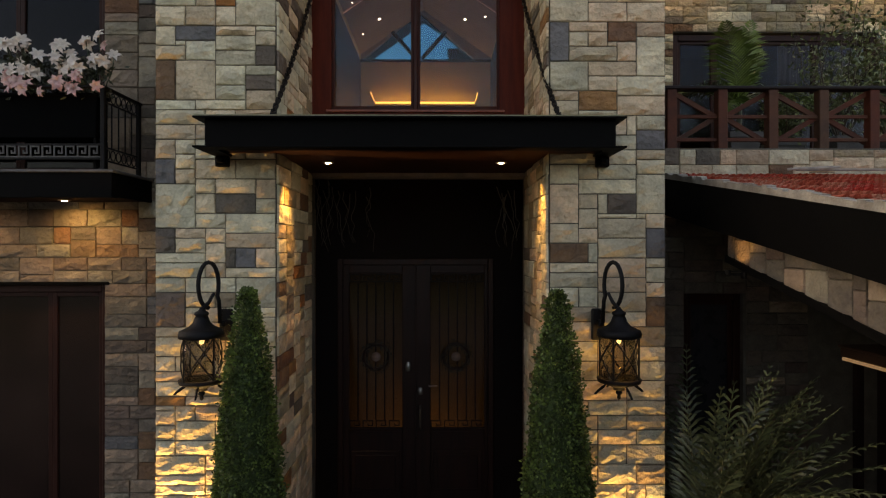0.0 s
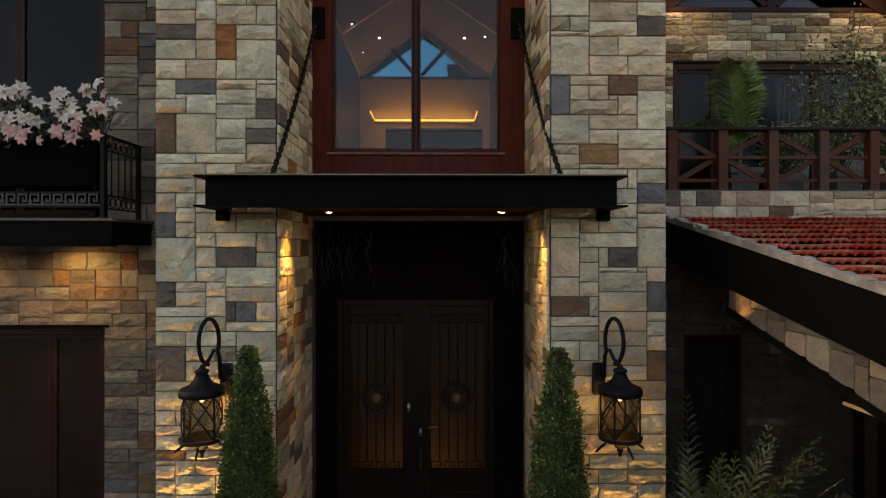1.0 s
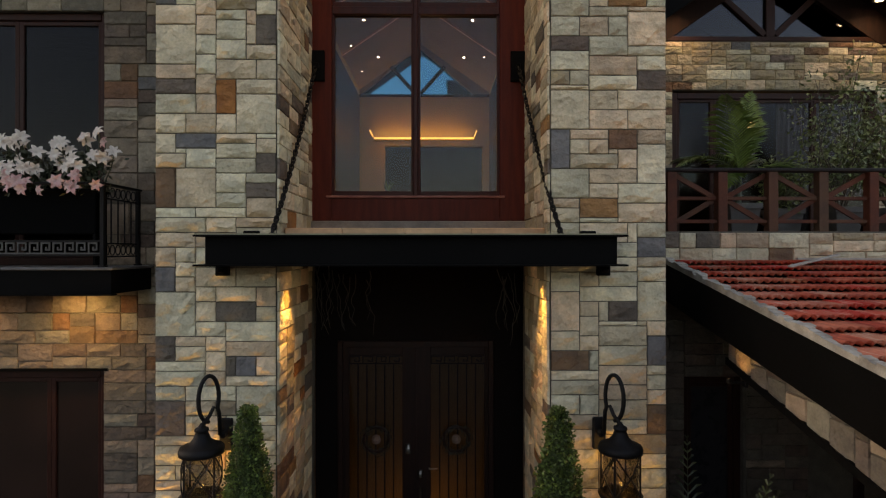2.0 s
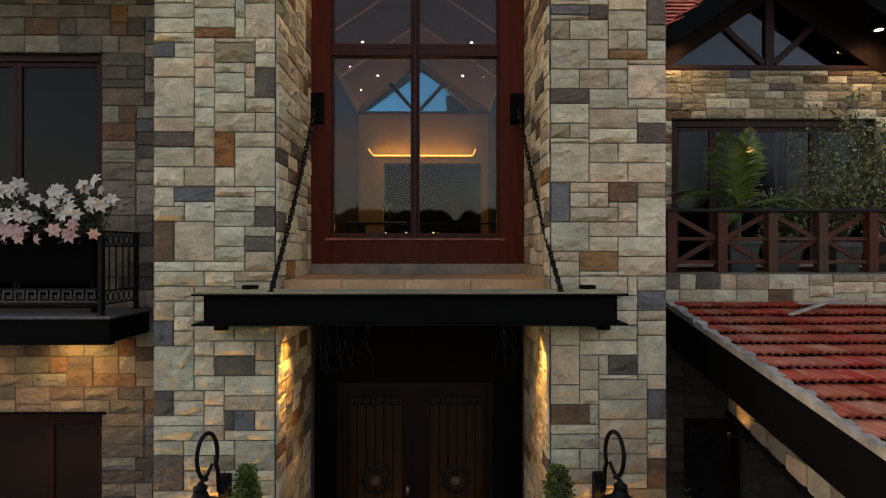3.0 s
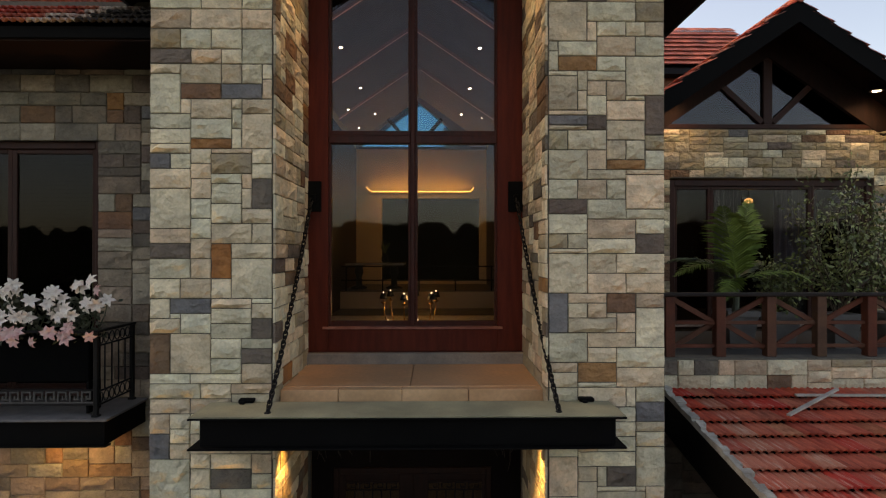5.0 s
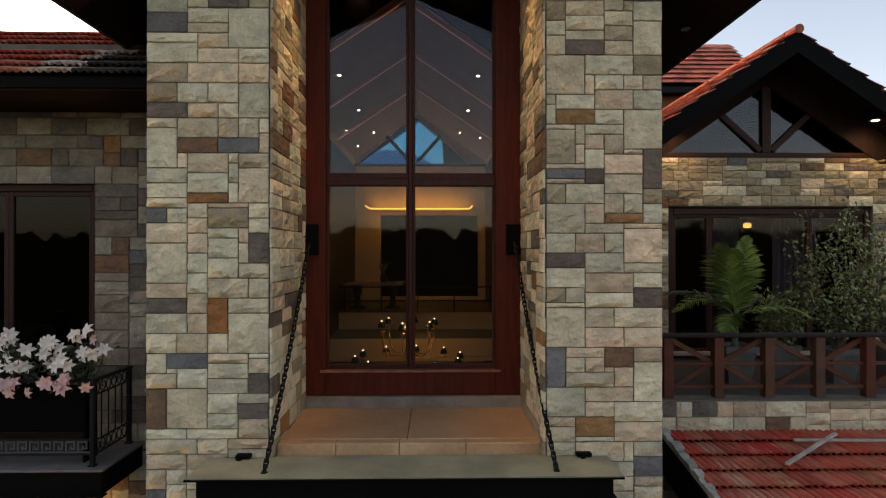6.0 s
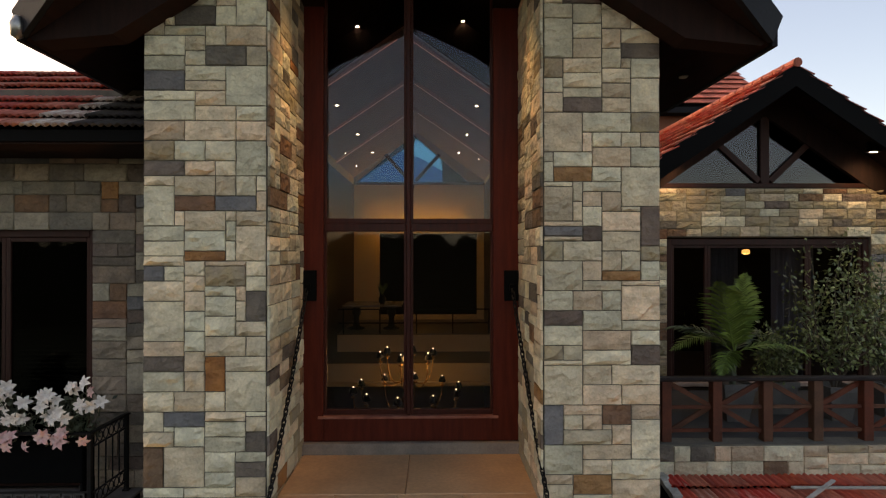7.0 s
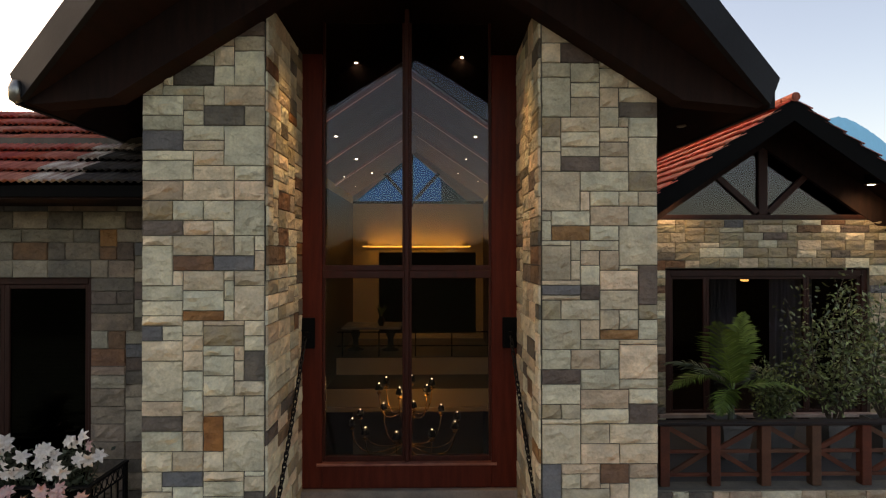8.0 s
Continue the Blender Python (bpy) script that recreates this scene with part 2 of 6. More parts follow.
def lathe(bm, profile, at=(0, 0, 0), sides=20):
    """A profile of (radius, height) turned round the vertical."""
    rings = []
    for r, z in profile:
        rings.append([bm.verts.new((at[0] + r * math.cos(2 * math.pi * j / sides), at[1] + r * math.sin(2 * math.pi * j / sides), at[2] + z)) for j in range(sides)])
    for a, b in zip(rings, rings[1:]):
        for j in range(sides):
            bm.faces.new((a[j], a[(j + 1) % sides], b[(j + 1) % sides], b[j]))
    bm.faces.new(rings[0][::-1])
    bm.faces.new(rings[-1])
    return bm


def lamp(name, kind, at, energy, color, target=None, size=0.05, spot=60, blend=0.6):
    d = bpy.data.lights.new(name, kind)
    d.energy, d.color = energy, color
    if kind == "AREA":
        d.size = size
    else:
        d.shadow_soft_size = size
    if kind == "SPOT":
        d.spot_size, d.spot_blend = radians(spot), blend
    ob = new(name, d)
    ob.matrix_world = look(at, target or (at[0], at[1] + 0.001, at[2] - 1))
    return ob


WARM_LIGHT = (1.0, 0.62, 0.21)
SOFT_LIGHT = (1.0, 0.78, 0.52)

# ---------------------------------------------------------------- stonework
CW, CH = 0.095, 0.0467
STONE_MESHES = {}


def stone_mesh(w, h, key, variant, relief=1.0):
    """A rock-faced block, w by h cells, face towards -y, lower left corner at the origin, joints left open."""
    k = (round(w, 3), round(h, 3), key, variant, relief)
    if k in STONE_MESHES:
        return STONE_MESHES[k]
    rng = random.Random(str(k))
    bm = bmesh.new()
    j, e = 0.0018, 0.006
    cols = 4 if w > 0.25 else 3
    rws = 3 if h > 0.12 else 2
    if h > 0.3:
        rws = 4
    xs = [j + e + (w - 2 * j - 2 * e) * i / cols for i in range(cols + 1)]
    zs = [j + e + (h - 2 * j - 2 * e) * i / rws for i in range(rws + 1)]
    rough = rng.choice((0.010, 0.020, 0.030, 0.040)) if key in "pgt" else rng.choice((0.006, 0.014))
    grid = []
    for a, z in enumerate(zs):
        row = []
        for b, x in enumerate(xs):
            edge = a in (0, rws) or b in (0, cols)
            y = -0.014 - (0 if edge else rng.uniform(0.15, 1.0) * rough * relief) - rng.uniform(0, 0.005)
            dx = rng.uniform(-0.003, 0.003) if edge else rng.uniform(-0.3, 0.3) * w / cols
            dz = rng.uniform(-0.003, 0.003) if edge else rng.uniform(-0.3, 0.3) * h / rws
            row.append(bm.verts.new((x + dx, y, z + dz)))
        grid.append(row)
    for a in range(rws):
        for b in range(cols):
            bm.faces.new((grid[a][b], grid[a][b + 1], grid[a + 1][b + 1], grid[a + 1][b]))
    rim = grid[0] + [r[-1] for r in grid[1:]] + grid[-1][-2::-1] + [r[0] for r in grid[-2:0:-1]]
    back = []
    for v in rim:
        x = j if v.co.x <= xs[0] + 0.004 else (w - j if v.co.x >= xs[-1] - 0.004 else v.co.x)
        z = j if v.co.z <= zs[0] + 0.004 else (h - j if v.co.z >= zs[-1] - 0.004 else v.co.z)
        back.append(bm.verts.new((x, 0.004, z)))
    for i in range(len(rim)):
        n = (i + 1) % len(rim)
        bm.faces.new((rim[i], back[i], back[n], rim[n]))
    bmesh.ops.recalc_face_normals(bm, faces=bm.faces)
    me = bpy.data.meshes.new("stone")
    bm.to_mesh(me)
    bm.free()
    me.materials.append(stone_mat(key))
    STONE_MESHES[k] = me
    return me


def lay_stones(parent, origin, turn, width, z0, z1, fixed=(), holes=(), seed=1, low=None, mix=(("p", 80), ("d", 7), ("b", 4), ("n", 4), ("o", 2), ("t", 4)), cw=CW, ch=CH, top=None, relief=1.0):
    """Random ashlar over a wall face: named stones first, then the gaps filled from below. holes: (x0, x1, z0, z1). top: a function of x that cuts the wall off."""
    rng = random.Random(seed)
    cols, r0, r1 = round(width / cw), round(z0 / ch), round(z1 / ch)
    cw = width / cols
    taken = set()
    for c in range(cols):
        for r in range(r0, r1):
            x, z = (c + 0.5) * cw, (r + 0.5) * ch
            if any(a < x < b and lo < z < hi for a, b, lo, hi in holes) or (top and z > top(x)) or (low and z < low(x)):
                taken.add((c, r))
    spin = Matrix.Rotation(turn, 4, "Z")

    def put(c, r, w, h, key):
        for a in range(c, c + w):
            for b in range(r, r + h):
                taken.add((a, b))
        ob = new("stone", stone_mesh(w * cw, h * ch, key, rng.randrange(3), relief))
        ob.parent = parent
        ob.matrix_basis = Matrix.Translation(origin) @ spin @ Matrix.Translation((c * cw, rng.uniform(-0.004, 0.004), r * ch))

    def fits(c, r, w, h):
        return c + w <= cols and r + h <= r1 and all((a, b) not in taken for a in range(c, c + w) for b in range(r, r + h))

    for c, r, w, h, key in fixed:
        if r + h <= r1 and fits(c, r, w, h):
            put(c, r, w, h, key)
    shapes = [(4, 4, 9), (4, 3, 9), (5, 4, 6), (5, 3, 5), (3, 4, 4), (3, 3, 5), (2, 4, 2), (4, 2, 2), (5, 2, 1), (4, 8, 0.4), (3, 7, 0.3), (2, 3, 1.5), (6, 3, 1.5)]
    for r in range(r0, r1):
        for c in range(cols):
            if (c, r) in taken:
                continue
            options = []
            for w, h, weight in shapes:
                if fits(c, r, w, h):
                    right = c + w
                    gap = 0
                    while right + gap < cols and (right + gap, r) not in taken and gap < 3:
                        gap += 1
                    over = 0
                    while r + h + over < r1 and (c, r + h + over) not in taken and over < 3:
                        over += 1
                    run = w + gap
                    if gap == 0 and w >= 3:
                        weight *= 2
                    if gap == 1 and run <= 5 and fits(c, r, run, 2):
                        weight *= 0.05
                    if gap == 1 or (over and over < 2):
                        weight *= 0.04
                    if c and (c - 1, r + h - 1) in taken and (c - 1, r + h) not in taken:
                        weight *= 6
                    options.append((w, h, weight))
            if options:
                w, h, _ = rng.choices(options, [o[2] for o in options])[0]
            else:
                w = 1
                while w < 4 and fits(c, r, w + 1, 1):
                    w += 1
                h = 1
                while h < 4 and fits(c, r, w, h + 1):
                    h += 1
            key = rng.choices([k for k, _ in mix], [q for _, q in mix])[0]
            if w * h < 4 and key != "p":
                key = "p"
            put(c, r, w, h, key)

# ---------------------------------------------------------------- setting
GZ = -0.5                       # ground
PF, WF = 5.37, 6.78             # faces of the piers and of the window wall
LX0, LX1, RX0, RX1 = -2.68, -1.545, 1.05, 2.15   # the two piers
CX = -0.27                      # middle of the tower

bm = bmesh.new()
bmesh.ops.create_grid(bm, x_segments=24, y_segments=24, size=1500)
for v in bm.verts:
    v.co.z = GZ - 0.02
tagged(part("ground", bm, GRASS), "dark lawn and earth round the house", "ground", kind="structure")
tagged(part("pavement", boxes((-12, 12, -14, 7.05, GZ - 0.3, GZ)), PAVING), "grey stone forecourt before the entrance", "pavement", kind="structure")


def wall(name, dims, mat, label):
    return tagged(part(name, boxes(*dims), mat), label, "wall", kind="structure")


PIER_L = wall("wall_pier_west", [(LX0, LX1, PF + 0.012, WF + 0.3, GZ, 8.55), (LX0 + 0.7, LX1, PF + 0.012, WF + 0.3, 8.55, 9.0)], MORTAR, "tall rock-faced stone pier beside the entrance")
PIER_R = wall("wall_pier_east", [(RX0, RX1, PF + 0.012, WF + 0.3, GZ, 8.55), (RX0, RX1 - 0.7, PF + 0.012, WF + 0.3, 8.55, 9.0)], MORTAR, "tall rock-faced stone pier beside the entrance")
RET_L = wall("wall_return_west", [(LX1, LX1 + 0.012, PF + 0.03, WF + 0.02, GZ, 9.2)], MORTAR, "stone-clad inner side of the entrance recess")
RET_R = wall("wall_return_east", [(RX0 - 0.012, RX0, PF + 0.03, WF + 0.02, GZ, 9.2)], MORTAR, "stone-clad inner side of the entrance recess")
# west wing: a doorway below, a balcony window above
WL = 6.80
WING_L = wall("wall_wing_west", [(-9.5, LX0, WL, WL + 0.3, 2.27, 3.5), (-3.97, LX0, WL, WL + 0.3, GZ, 2.27), (-3.97, LX0, WL, WL + 0.3, 3.5, 6.56),
                                 (-9.5, LX0, WL, WL + 0.3, 6.56, 8.2), (-9.5, -6.3, WL, WL + 0.3, GZ, 2.27), (-9.5, -6.3, WL, WL + 0.3, 3.5, 6.56)], MORTAR, "stone-clad wall of the side wing")
# east wing: porch wall with parapet, and the gable wall behind the terrace
PR = 6.95
PARAPET = wall("wall_parapet", [(RX1, 12, PR, PR + 0.25, 3.1, 3.94)], MORTAR, "low stone-clad terrace parapet")
PORCH = wall("wall_porch", [(RX1, 3.0, PR + 0.02, PR + 0.25, GZ, 3.1), (3.0, 3.75, PR + 0.02, PR + 0.25, 2.15, 3.1), (3.75, 12, PR + 0.02, PR + 0.25, GZ, 3.1)], MORTAR, "stone-clad rear wall of the dark porch")
GW = 10.07
GABLE = wall("wall_gable_east", [(2.2, 4.16, GW, GW + 0.3, 3.7, 7.44), (7.84, 13, GW, GW + 0.3, 3.7, 7.44), (4.16, 7.84, GW, GW + 0.3, 6.56, 7.44)], MORTAR, "stone-clad gable wall above the terrace window")
wall("wall_side_east", [(2.16, 2.4, WF + 0.3, 16.0, 3.6, 8.6)], CEMENT, "plain plastered side wall of the tower")
wall("wall_side_west", [(-2.9, -2.68, WL + 0.3, 16.0, GZ, 8.6)], CEMENT, "plain plastered side wall of the tower")
tagged(part("floor_terrace", boxes((RX1, 13, PR + 0.25, GW, 3.5, 3.84)), PAVING), "grey terrace floor", "floor", kind="structure")
# panel colour taken down to near-black to hold the shade of the recess
wall("wall_lower_door", [(LX1, -1.27, 7.1, 7.35, GZ, 3.8), (0.68, RX0, 7.1, 7.35, GZ, 3.8), (-1.27, 0.68, 7.1, 7.35, 2.58, 3.8)], surface("recess_panel", (0.009, 0.006, 0.005), (0.006, 0.004, 0.004), rough=0.8, spec=0.1, scale=2, bump=0.1), "dark panelled wall round the entrance doors, near-black with the recess's shade")

# ---------------------------------------------------------------- hall behind the tall window
HX0, HX1 = -2.35, 1.55          # hall width
tagged(part("floor_hall", boxes((HX0, HX1, 8.85, 19.0, 0.0, 0.1)), FLOOR_IN), "dark hall floor", "floor", kind="structure")
wall("wall_hall_west", [(HX0 - 0.15, HX0, 6.95, 19.0, 0.0, 8.55)], PLASTER, "cream plastered hall wall")
# dark sheets added over the plaster, standing in for unlit side walls
wall("wall_panelling", [(HX0, HX0 + 0.02, 6.96, 16.9, 0.1, 8.28), (HX1 - 0.02, HX1, 6.96, 16.9, 0.1, 8.28)], DARK_WOOD, "dark timber-coloured sheets added over the hall walls for their unlit look")
wall("wall_hall_east", [(HX1, HX1 + 0.15, 6.95, 19.0, 0.0, 8.55)], PLASTER, "cream plastered hall wall")
FARY = 17.0
wall("wall_hall_north", [(HX0, -1.6, FARY, FARY + 0.3, 0.1, 8.30), (1.34, HX1, FARY, FARY + 0.3, 0.1, 8.30), (-1.6, 1.34, FARY, FARY + 0.3, 6.85, 8.30), (-1.6, 1.34, FARY, FARY + 0.3, 0.1, 4.4)], PLASTER, "cream plastered far wall of the hall with a dark opening")
# near-black colour holds the unlit look of rooms behind openings and panes
wall("wall_room_beyond", [(-2.2, 2.0, 20.2, 20.4, 3.0, 7.4), (-2.4, -2.2, FARY + 0.3, 20.4, 3.0, 7.4), (2.0, 2.2, FARY + 0.3, 20.4, 3.0, 7.4), (-2.4, 2.2, FARY + 0.3, 20.4, 7.4, 7.5), (-2.4, 2.2, FARY + 0.3, 20.4, 3.0, 3.1)], surface("room_shade", (0.022, 0.014, 0.011), (0.016, 0.010, 0.008), rough=0.9, spec=0.05, scale=1.0, detail_scale=6, bump=0), "dark wall of the room beyond the hall")
# pale vaulted ceiling from the inner beam to the far gable
APEX_Z, EAVE_Z, AX = 9.86, 8.30, -0.46
bm = bmesh.new()
for s in (-1, 1):
    ex = AX + s * 2.2
    prism(bm, [(AX, APEX_Z), (ex, EAVE_Z), (ex, EAVE_Z + 0.12), (AX, APEX_Z + 0.12)], "y", 9.0, 18.0)
tagged(part("ceiling", bm, CEIL), "pale vaulted hall ceiling", "ceiling", kind="structure")
# dark boarded gable over the inner edge of the pale ceiling
bm = bmesh.new()
for s in (-1, 1):
    ex = AX + s * 2.2
    prism(bm, [(AX, APEX_Z + 0.0), (ex, EAVE_Z), (ex, EAVE_Z + 1.7), (AX, APEX_Z + 0.9)], "y", 8.9, 9.0)
tagged(part("trim_ceiling_edge", bm, SOFFIT), "dark boarded edge above the vaulted ceiling", "trim", kind="structure")
# far gable window with its little truss
bm = bmesh.new()
prism(bm, [(AX - 2.2, 8.30), (AX + 2.2, 8.30), (AX + 2.2, 8.38), (AX - 2.2, 8.38)], "y", FARY - 0.02, FARY + 0.32)
beam(bm, (AX - 0.14, FARY, 8.2), (AX - 0.14, FARY, 9.9), 0.10, 0.12, (0, 1, 0))
for s in (-1, 1):
    beam(bm, (AX - 0.14 + s * 0.1, FARY, 8.42), (AX - 0.14 + s * 0.80, FARY, 9.2), 0.10, 0.12, (0, 1, 0))
gw = bmesh.new()
for s in (-1, 1):
    prism(gw, [(AX - 0.14 + s * 1.68, 8.38), (AX - 0.14, 9.84), (AX, 9.99), (AX + s * 2.3, 8.42), (AX + s * 2.3, 8.38)], "y", FARY, FARY + 0.3)
tagged(part("wall_far_gable", gw, CEIL), "pale plastered gable round the far window", "wall", kind="structure")
fg = bmesh.new()
prism(fg, [(AX - 0.14 - 1.7, 8.38), (AX - 0.14 + 1.7, 8.38), (AX - 0.14, 9.86)], "y", FARY + 0.15, FARY + 0.156)
fpane = tagged(part("window_far_pane", fg, glass("blue_glass", (0.17, 0.46, 0.58), 0.5)), "blue-tinted glass of the far gable window", "window", kind="structure")
fpane.visible_shadow = False
tagged(part("window_far_gable", bm, SOFFIT), "small triangular gable window with dark timber truss", "window", kind="structure")

chim = thing("far_chimney", (1.1, 18.8, 8.0), "plain grey rendered chimney block behind the far window", "chimney", kind="structure")
part("shaft", boxes((-0.78, 0.9, 0.0, 0.6, 0.0, 1.28), bevel=0.01), surface("grey_render", (0.16, 0.16, 0.16), (0.12, 0.12, 0.12), rough=0.9, scale=2, detail_scale=8, bump=0), chim)
part("cap", boxes((-0.82, 0.94, -0.04, 0.64, 1.28, 1.34), bevel=0.01), FASCIA, chim, "dark cap slab")

# ceiling ribs with a thin warm line, each a beam of its own
RIB_GLOW = emitter("rib_line", (1.0, 0.30, 0.14), 0.13)
for y in (9.2, 11.6, 14.0):
    rib = thing("ceiling_rib", (AX, y, APEX_Z), "slim pale ceiling rib edged with a thin warm light line", "ceiling beam", "ceiling ribs")
    for s in (-1, 1):
        bm = bmesh.new()
        beam(bm, (0, 0, -0.06), (s * 2.1, 0, -1.49), 0.16, 0.08)
        part("rib", bm, CEIL, rib)
        bm = bmesh.new()
        beam(bm, (s * 0.1, -0.09, -0.17), (s * 2.0, -0.09, -1.46), 0.010, 0.012)
        part("light_line", bm, RIB_GLOW, rib, "thin warm red light line")

# cove light over the far opening
cove = tagged(part("cove_shelf", boxes((-1.92, 1.09, FARY - 0.16, FARY - 0.002, 6.98, 7.0), (-1.92, 1.09, FARY - 0.18, FARY - 0.16, 6.98, 7.045), bevel=0.003), PLASTER), "slim cream ledge with a warm light strip", "cove light")
COVE = emitter("cove_glow", (1.0, 0.50, 0.10), 1.6)
part("light_strip", boxes((-1.88, 1.05, FARY - 0.38, FARY - 0.20, 7.005, 7.02), bevel=0.004), COVE, cove, "warm glowing strip")
for x in (-1.90, 1.05):
    part("light_strip", boxes((x, x + 0.025, FARY - 1.35, FARY - 0.49, 7.005, 7.02), bevel=0.004), COVE, cove, "warm glowing strip")
    part("side_rail", boxes((x - 0.002, x + 0.027, FARY - 1.36, FARY - 0.02, 7.035, 7.06), bevel=0.003), PLASTER, cove)
wash = lamp("cove_wash", "AREA", (-0.41, FARY - 0.30, 7.04), 2.2, (1.0, 0.50, 0.12), (-0.41, FARY, 7.06), 2.8)
wash.data.shape, wash.data.size_y = "RECTANGLE", 0.05

# galleries across the lower hall
for i, (y, z0, z1, a, b) in enumerate(((12.6, 3.44, 3.83, -2.2, 1.35), (14.0, 3.80, 4.26, -1.95, 1.30))):
    g = tagged(part("gallery_slab", boxes((HX0, HX1, y, y + 1.0, z0, z1), (HX0, HX1, y - 0.06, y + 0.02, z0 - 0.10, z0), bevel=0.01), PLASTER), "cream plastered gallery edge across the hall", "gallery", kind="structure")
    tagged(part("floor_gallery", boxes((HX0 + 0.02, HX1 - 0.02, y + 0.02, (14.0, FARY)[i], z1 + 0.004, z1 + 0.02)), FLOOR_IN), "dark gallery floor", "floor", kind="structure")
    if i:
        r = thing("gallery_rail", (0, y + 0.1, z1), "thin dark metal rail along the gallery", "railing")
        for x in (-2.2, -1.3, -0.4, 0.5, 1.4):
            part("post", boxes((x - 0.015, x + 0.015, -0.015, 0.015, 0, 0.62), bevel=0.004), IRON, r)
        for z in (0.28, 0.62):
            part("rail", tube(bmesh.new(), [(HX0 + 0.02, 0, z), (HX1 - 0.02, 0, z)], 0.016), IRON, r)

# ---------------------------------------------------------------- tower roof with a pointed prow
SL = math.tan(radians(34))


def roof_half(s, top, under, ex):
    """One slope: s is the side; it runs from the prow edge back."""
    apex_y, eave_y, back = 3.3, 5.13, 18.4
    rise = ex * SL
    bm = bmesh.new()
    pts = []
    for x, y, z in ((0, apex_y, rise), (ex, eave_y, 0), (ex, back, 0), (0, back, rise)):
        pts.append((CX + s * x, y, z))
    lo = [bm.verts.new((x, y, z + under)) for x, y, z in pts]
    hi = [bm.verts.new((x, y, z + top)) for x, y, z in pts]
    bm.faces.new(lo)
    bm.faces.new(hi[::-1])
    for i in range(4):
        j = (i + 1) % 4
        bm.faces.new((lo[i], lo[j], hi[j], hi[i]))
    return bm


EAVE = 8.16
tower_roof = thing("roof_tower", (0, 0, 0), "dark prow-shaped gable roof with deep boarded eaves", "roof", kind="structure")
for s in (-1, 1):
    part("soffit", roof_half(s, EAVE + 0.06, EAVE, 3.32), SOFFIT, tower_roof, "dark boarded soffit")
    part("roof_slope", roof_half(s, EAVE + 0.27, EAVE + 0.07, 3.32), TILE_DARK, tower_roof)
    bm = bmesh.new()
    a, b = Vector((CX, 3.27, EAVE + 3.34 * SL + 0.135)), Vector((CX + s * 3.36, 5.10, EAVE + 0.135))
    beam(bm, a, b, 0.05, 0.30)
    part("fascia", bm, FASCIA, tower_roof, "dark grey fascia board")
    bm = bmesh.new()
    beam(bm, (CX + s * 3.35, 5.09, EAVE + 0.12), (CX + s * 3.35, 18.3, EAVE + 0.12), 0.05, 0.27)
    part("eave_board", bm, FASCIA, tower_roof)
    # dark wedge shaped to the soffit's diagonal shadow across the pier tops
    bm = bmesh.new()
    prism(bm, [(CX + s * a, EAVE + (3.32 - a) * SL - d) for a, d in ((0.02, 0.003), (3.28, 0.003), (3.24, 0.06), (2.55, 0.46), (0.02, 0.58))], "y", PF - 0.26, PF - 0.012)
    part("wall_rafter", bm, SOFFIT, tower_roof, "dark rafter along the wall, deepened to draw the shadow over the pier")
metal = tagged(part("gutter_cap", lathe(bmesh.new(), [(0.005, 0), (0.05, 0.03), (0.065, 0.13), (0.04, 0.2), (0.005, 0.21)], (CX - 3.33, 5.04, EAVE - 0.02), 10), SILVER, smooth=True), "small dented metal cap at the eave corner", "gutter cap")

# inner dark lining between the recess and the hall ceiling, closing the attic
bm = bmesh.new()
for s, ex in ((-1, LX1), (1, RX0)):
    prism(bm, [(ex, 8.9), (ex + s * 1.0, 8.35), (ex + s * 1.0, 8.9), (ex, 9.2)], "y", WF - 0.05, WF + 0.2)
tagged(part("trim_gable_corner", bm, SOFFIT), "dark boards at the top of the recess", "trim", kind="structure")

# ---------------------------------------------------------------- tall window
WIN = thing("window_tall", (0, WF, 0), "tall red-stained timber window with four panes and a gabled head", "window", kind="structure")
GX0, GX1, MX0, MX1 = -1.285, 0.722, -0.310, -0.256
MULLION = surface("mullion_wood", (0.07, 0.013, 0.007), (0.045, 0.009, 0.005), rough=0.45, scale=3, bump=0.1, stretch=(6, 6, 0.6), spec=0.25)
part("jamb", boxes((LX1 + 0.014, GX0, 0, 0.16, 4.06, 9.2), bevel=0.006), RED_WOOD, WIN)
part("jamb", boxes((GX1, RX0 - 0.014, 0, 0.16, 4.06, 9.2), bevel=0.006), RED_WOOD, WIN)
part("bottom_rail", boxes((GX0, GX1, 0.0, 0.16, 4.06, 4.33), bevel=0.006), RED_WOOD, WIN)
# the sill's thin highlight is painted as a paler red
part("sill", boxes((GX0 - 0.06, GX1 + 0.06, -0.03, 0.10, 4.332, 4.36), bevel=0.005), surface("highlit_red_sill", (0.36, 0.13, 0.085), (0.22, 0.06, 0.04), rough=0.55, scale=6, bump=0.15), WIN, "paler red sill, its highlight put into the colour")
part("mullion", boxes((MX0, MX1, 0.02, 0.14, 4.36, 9.75), bevel=0.008), MULLION, WIN)
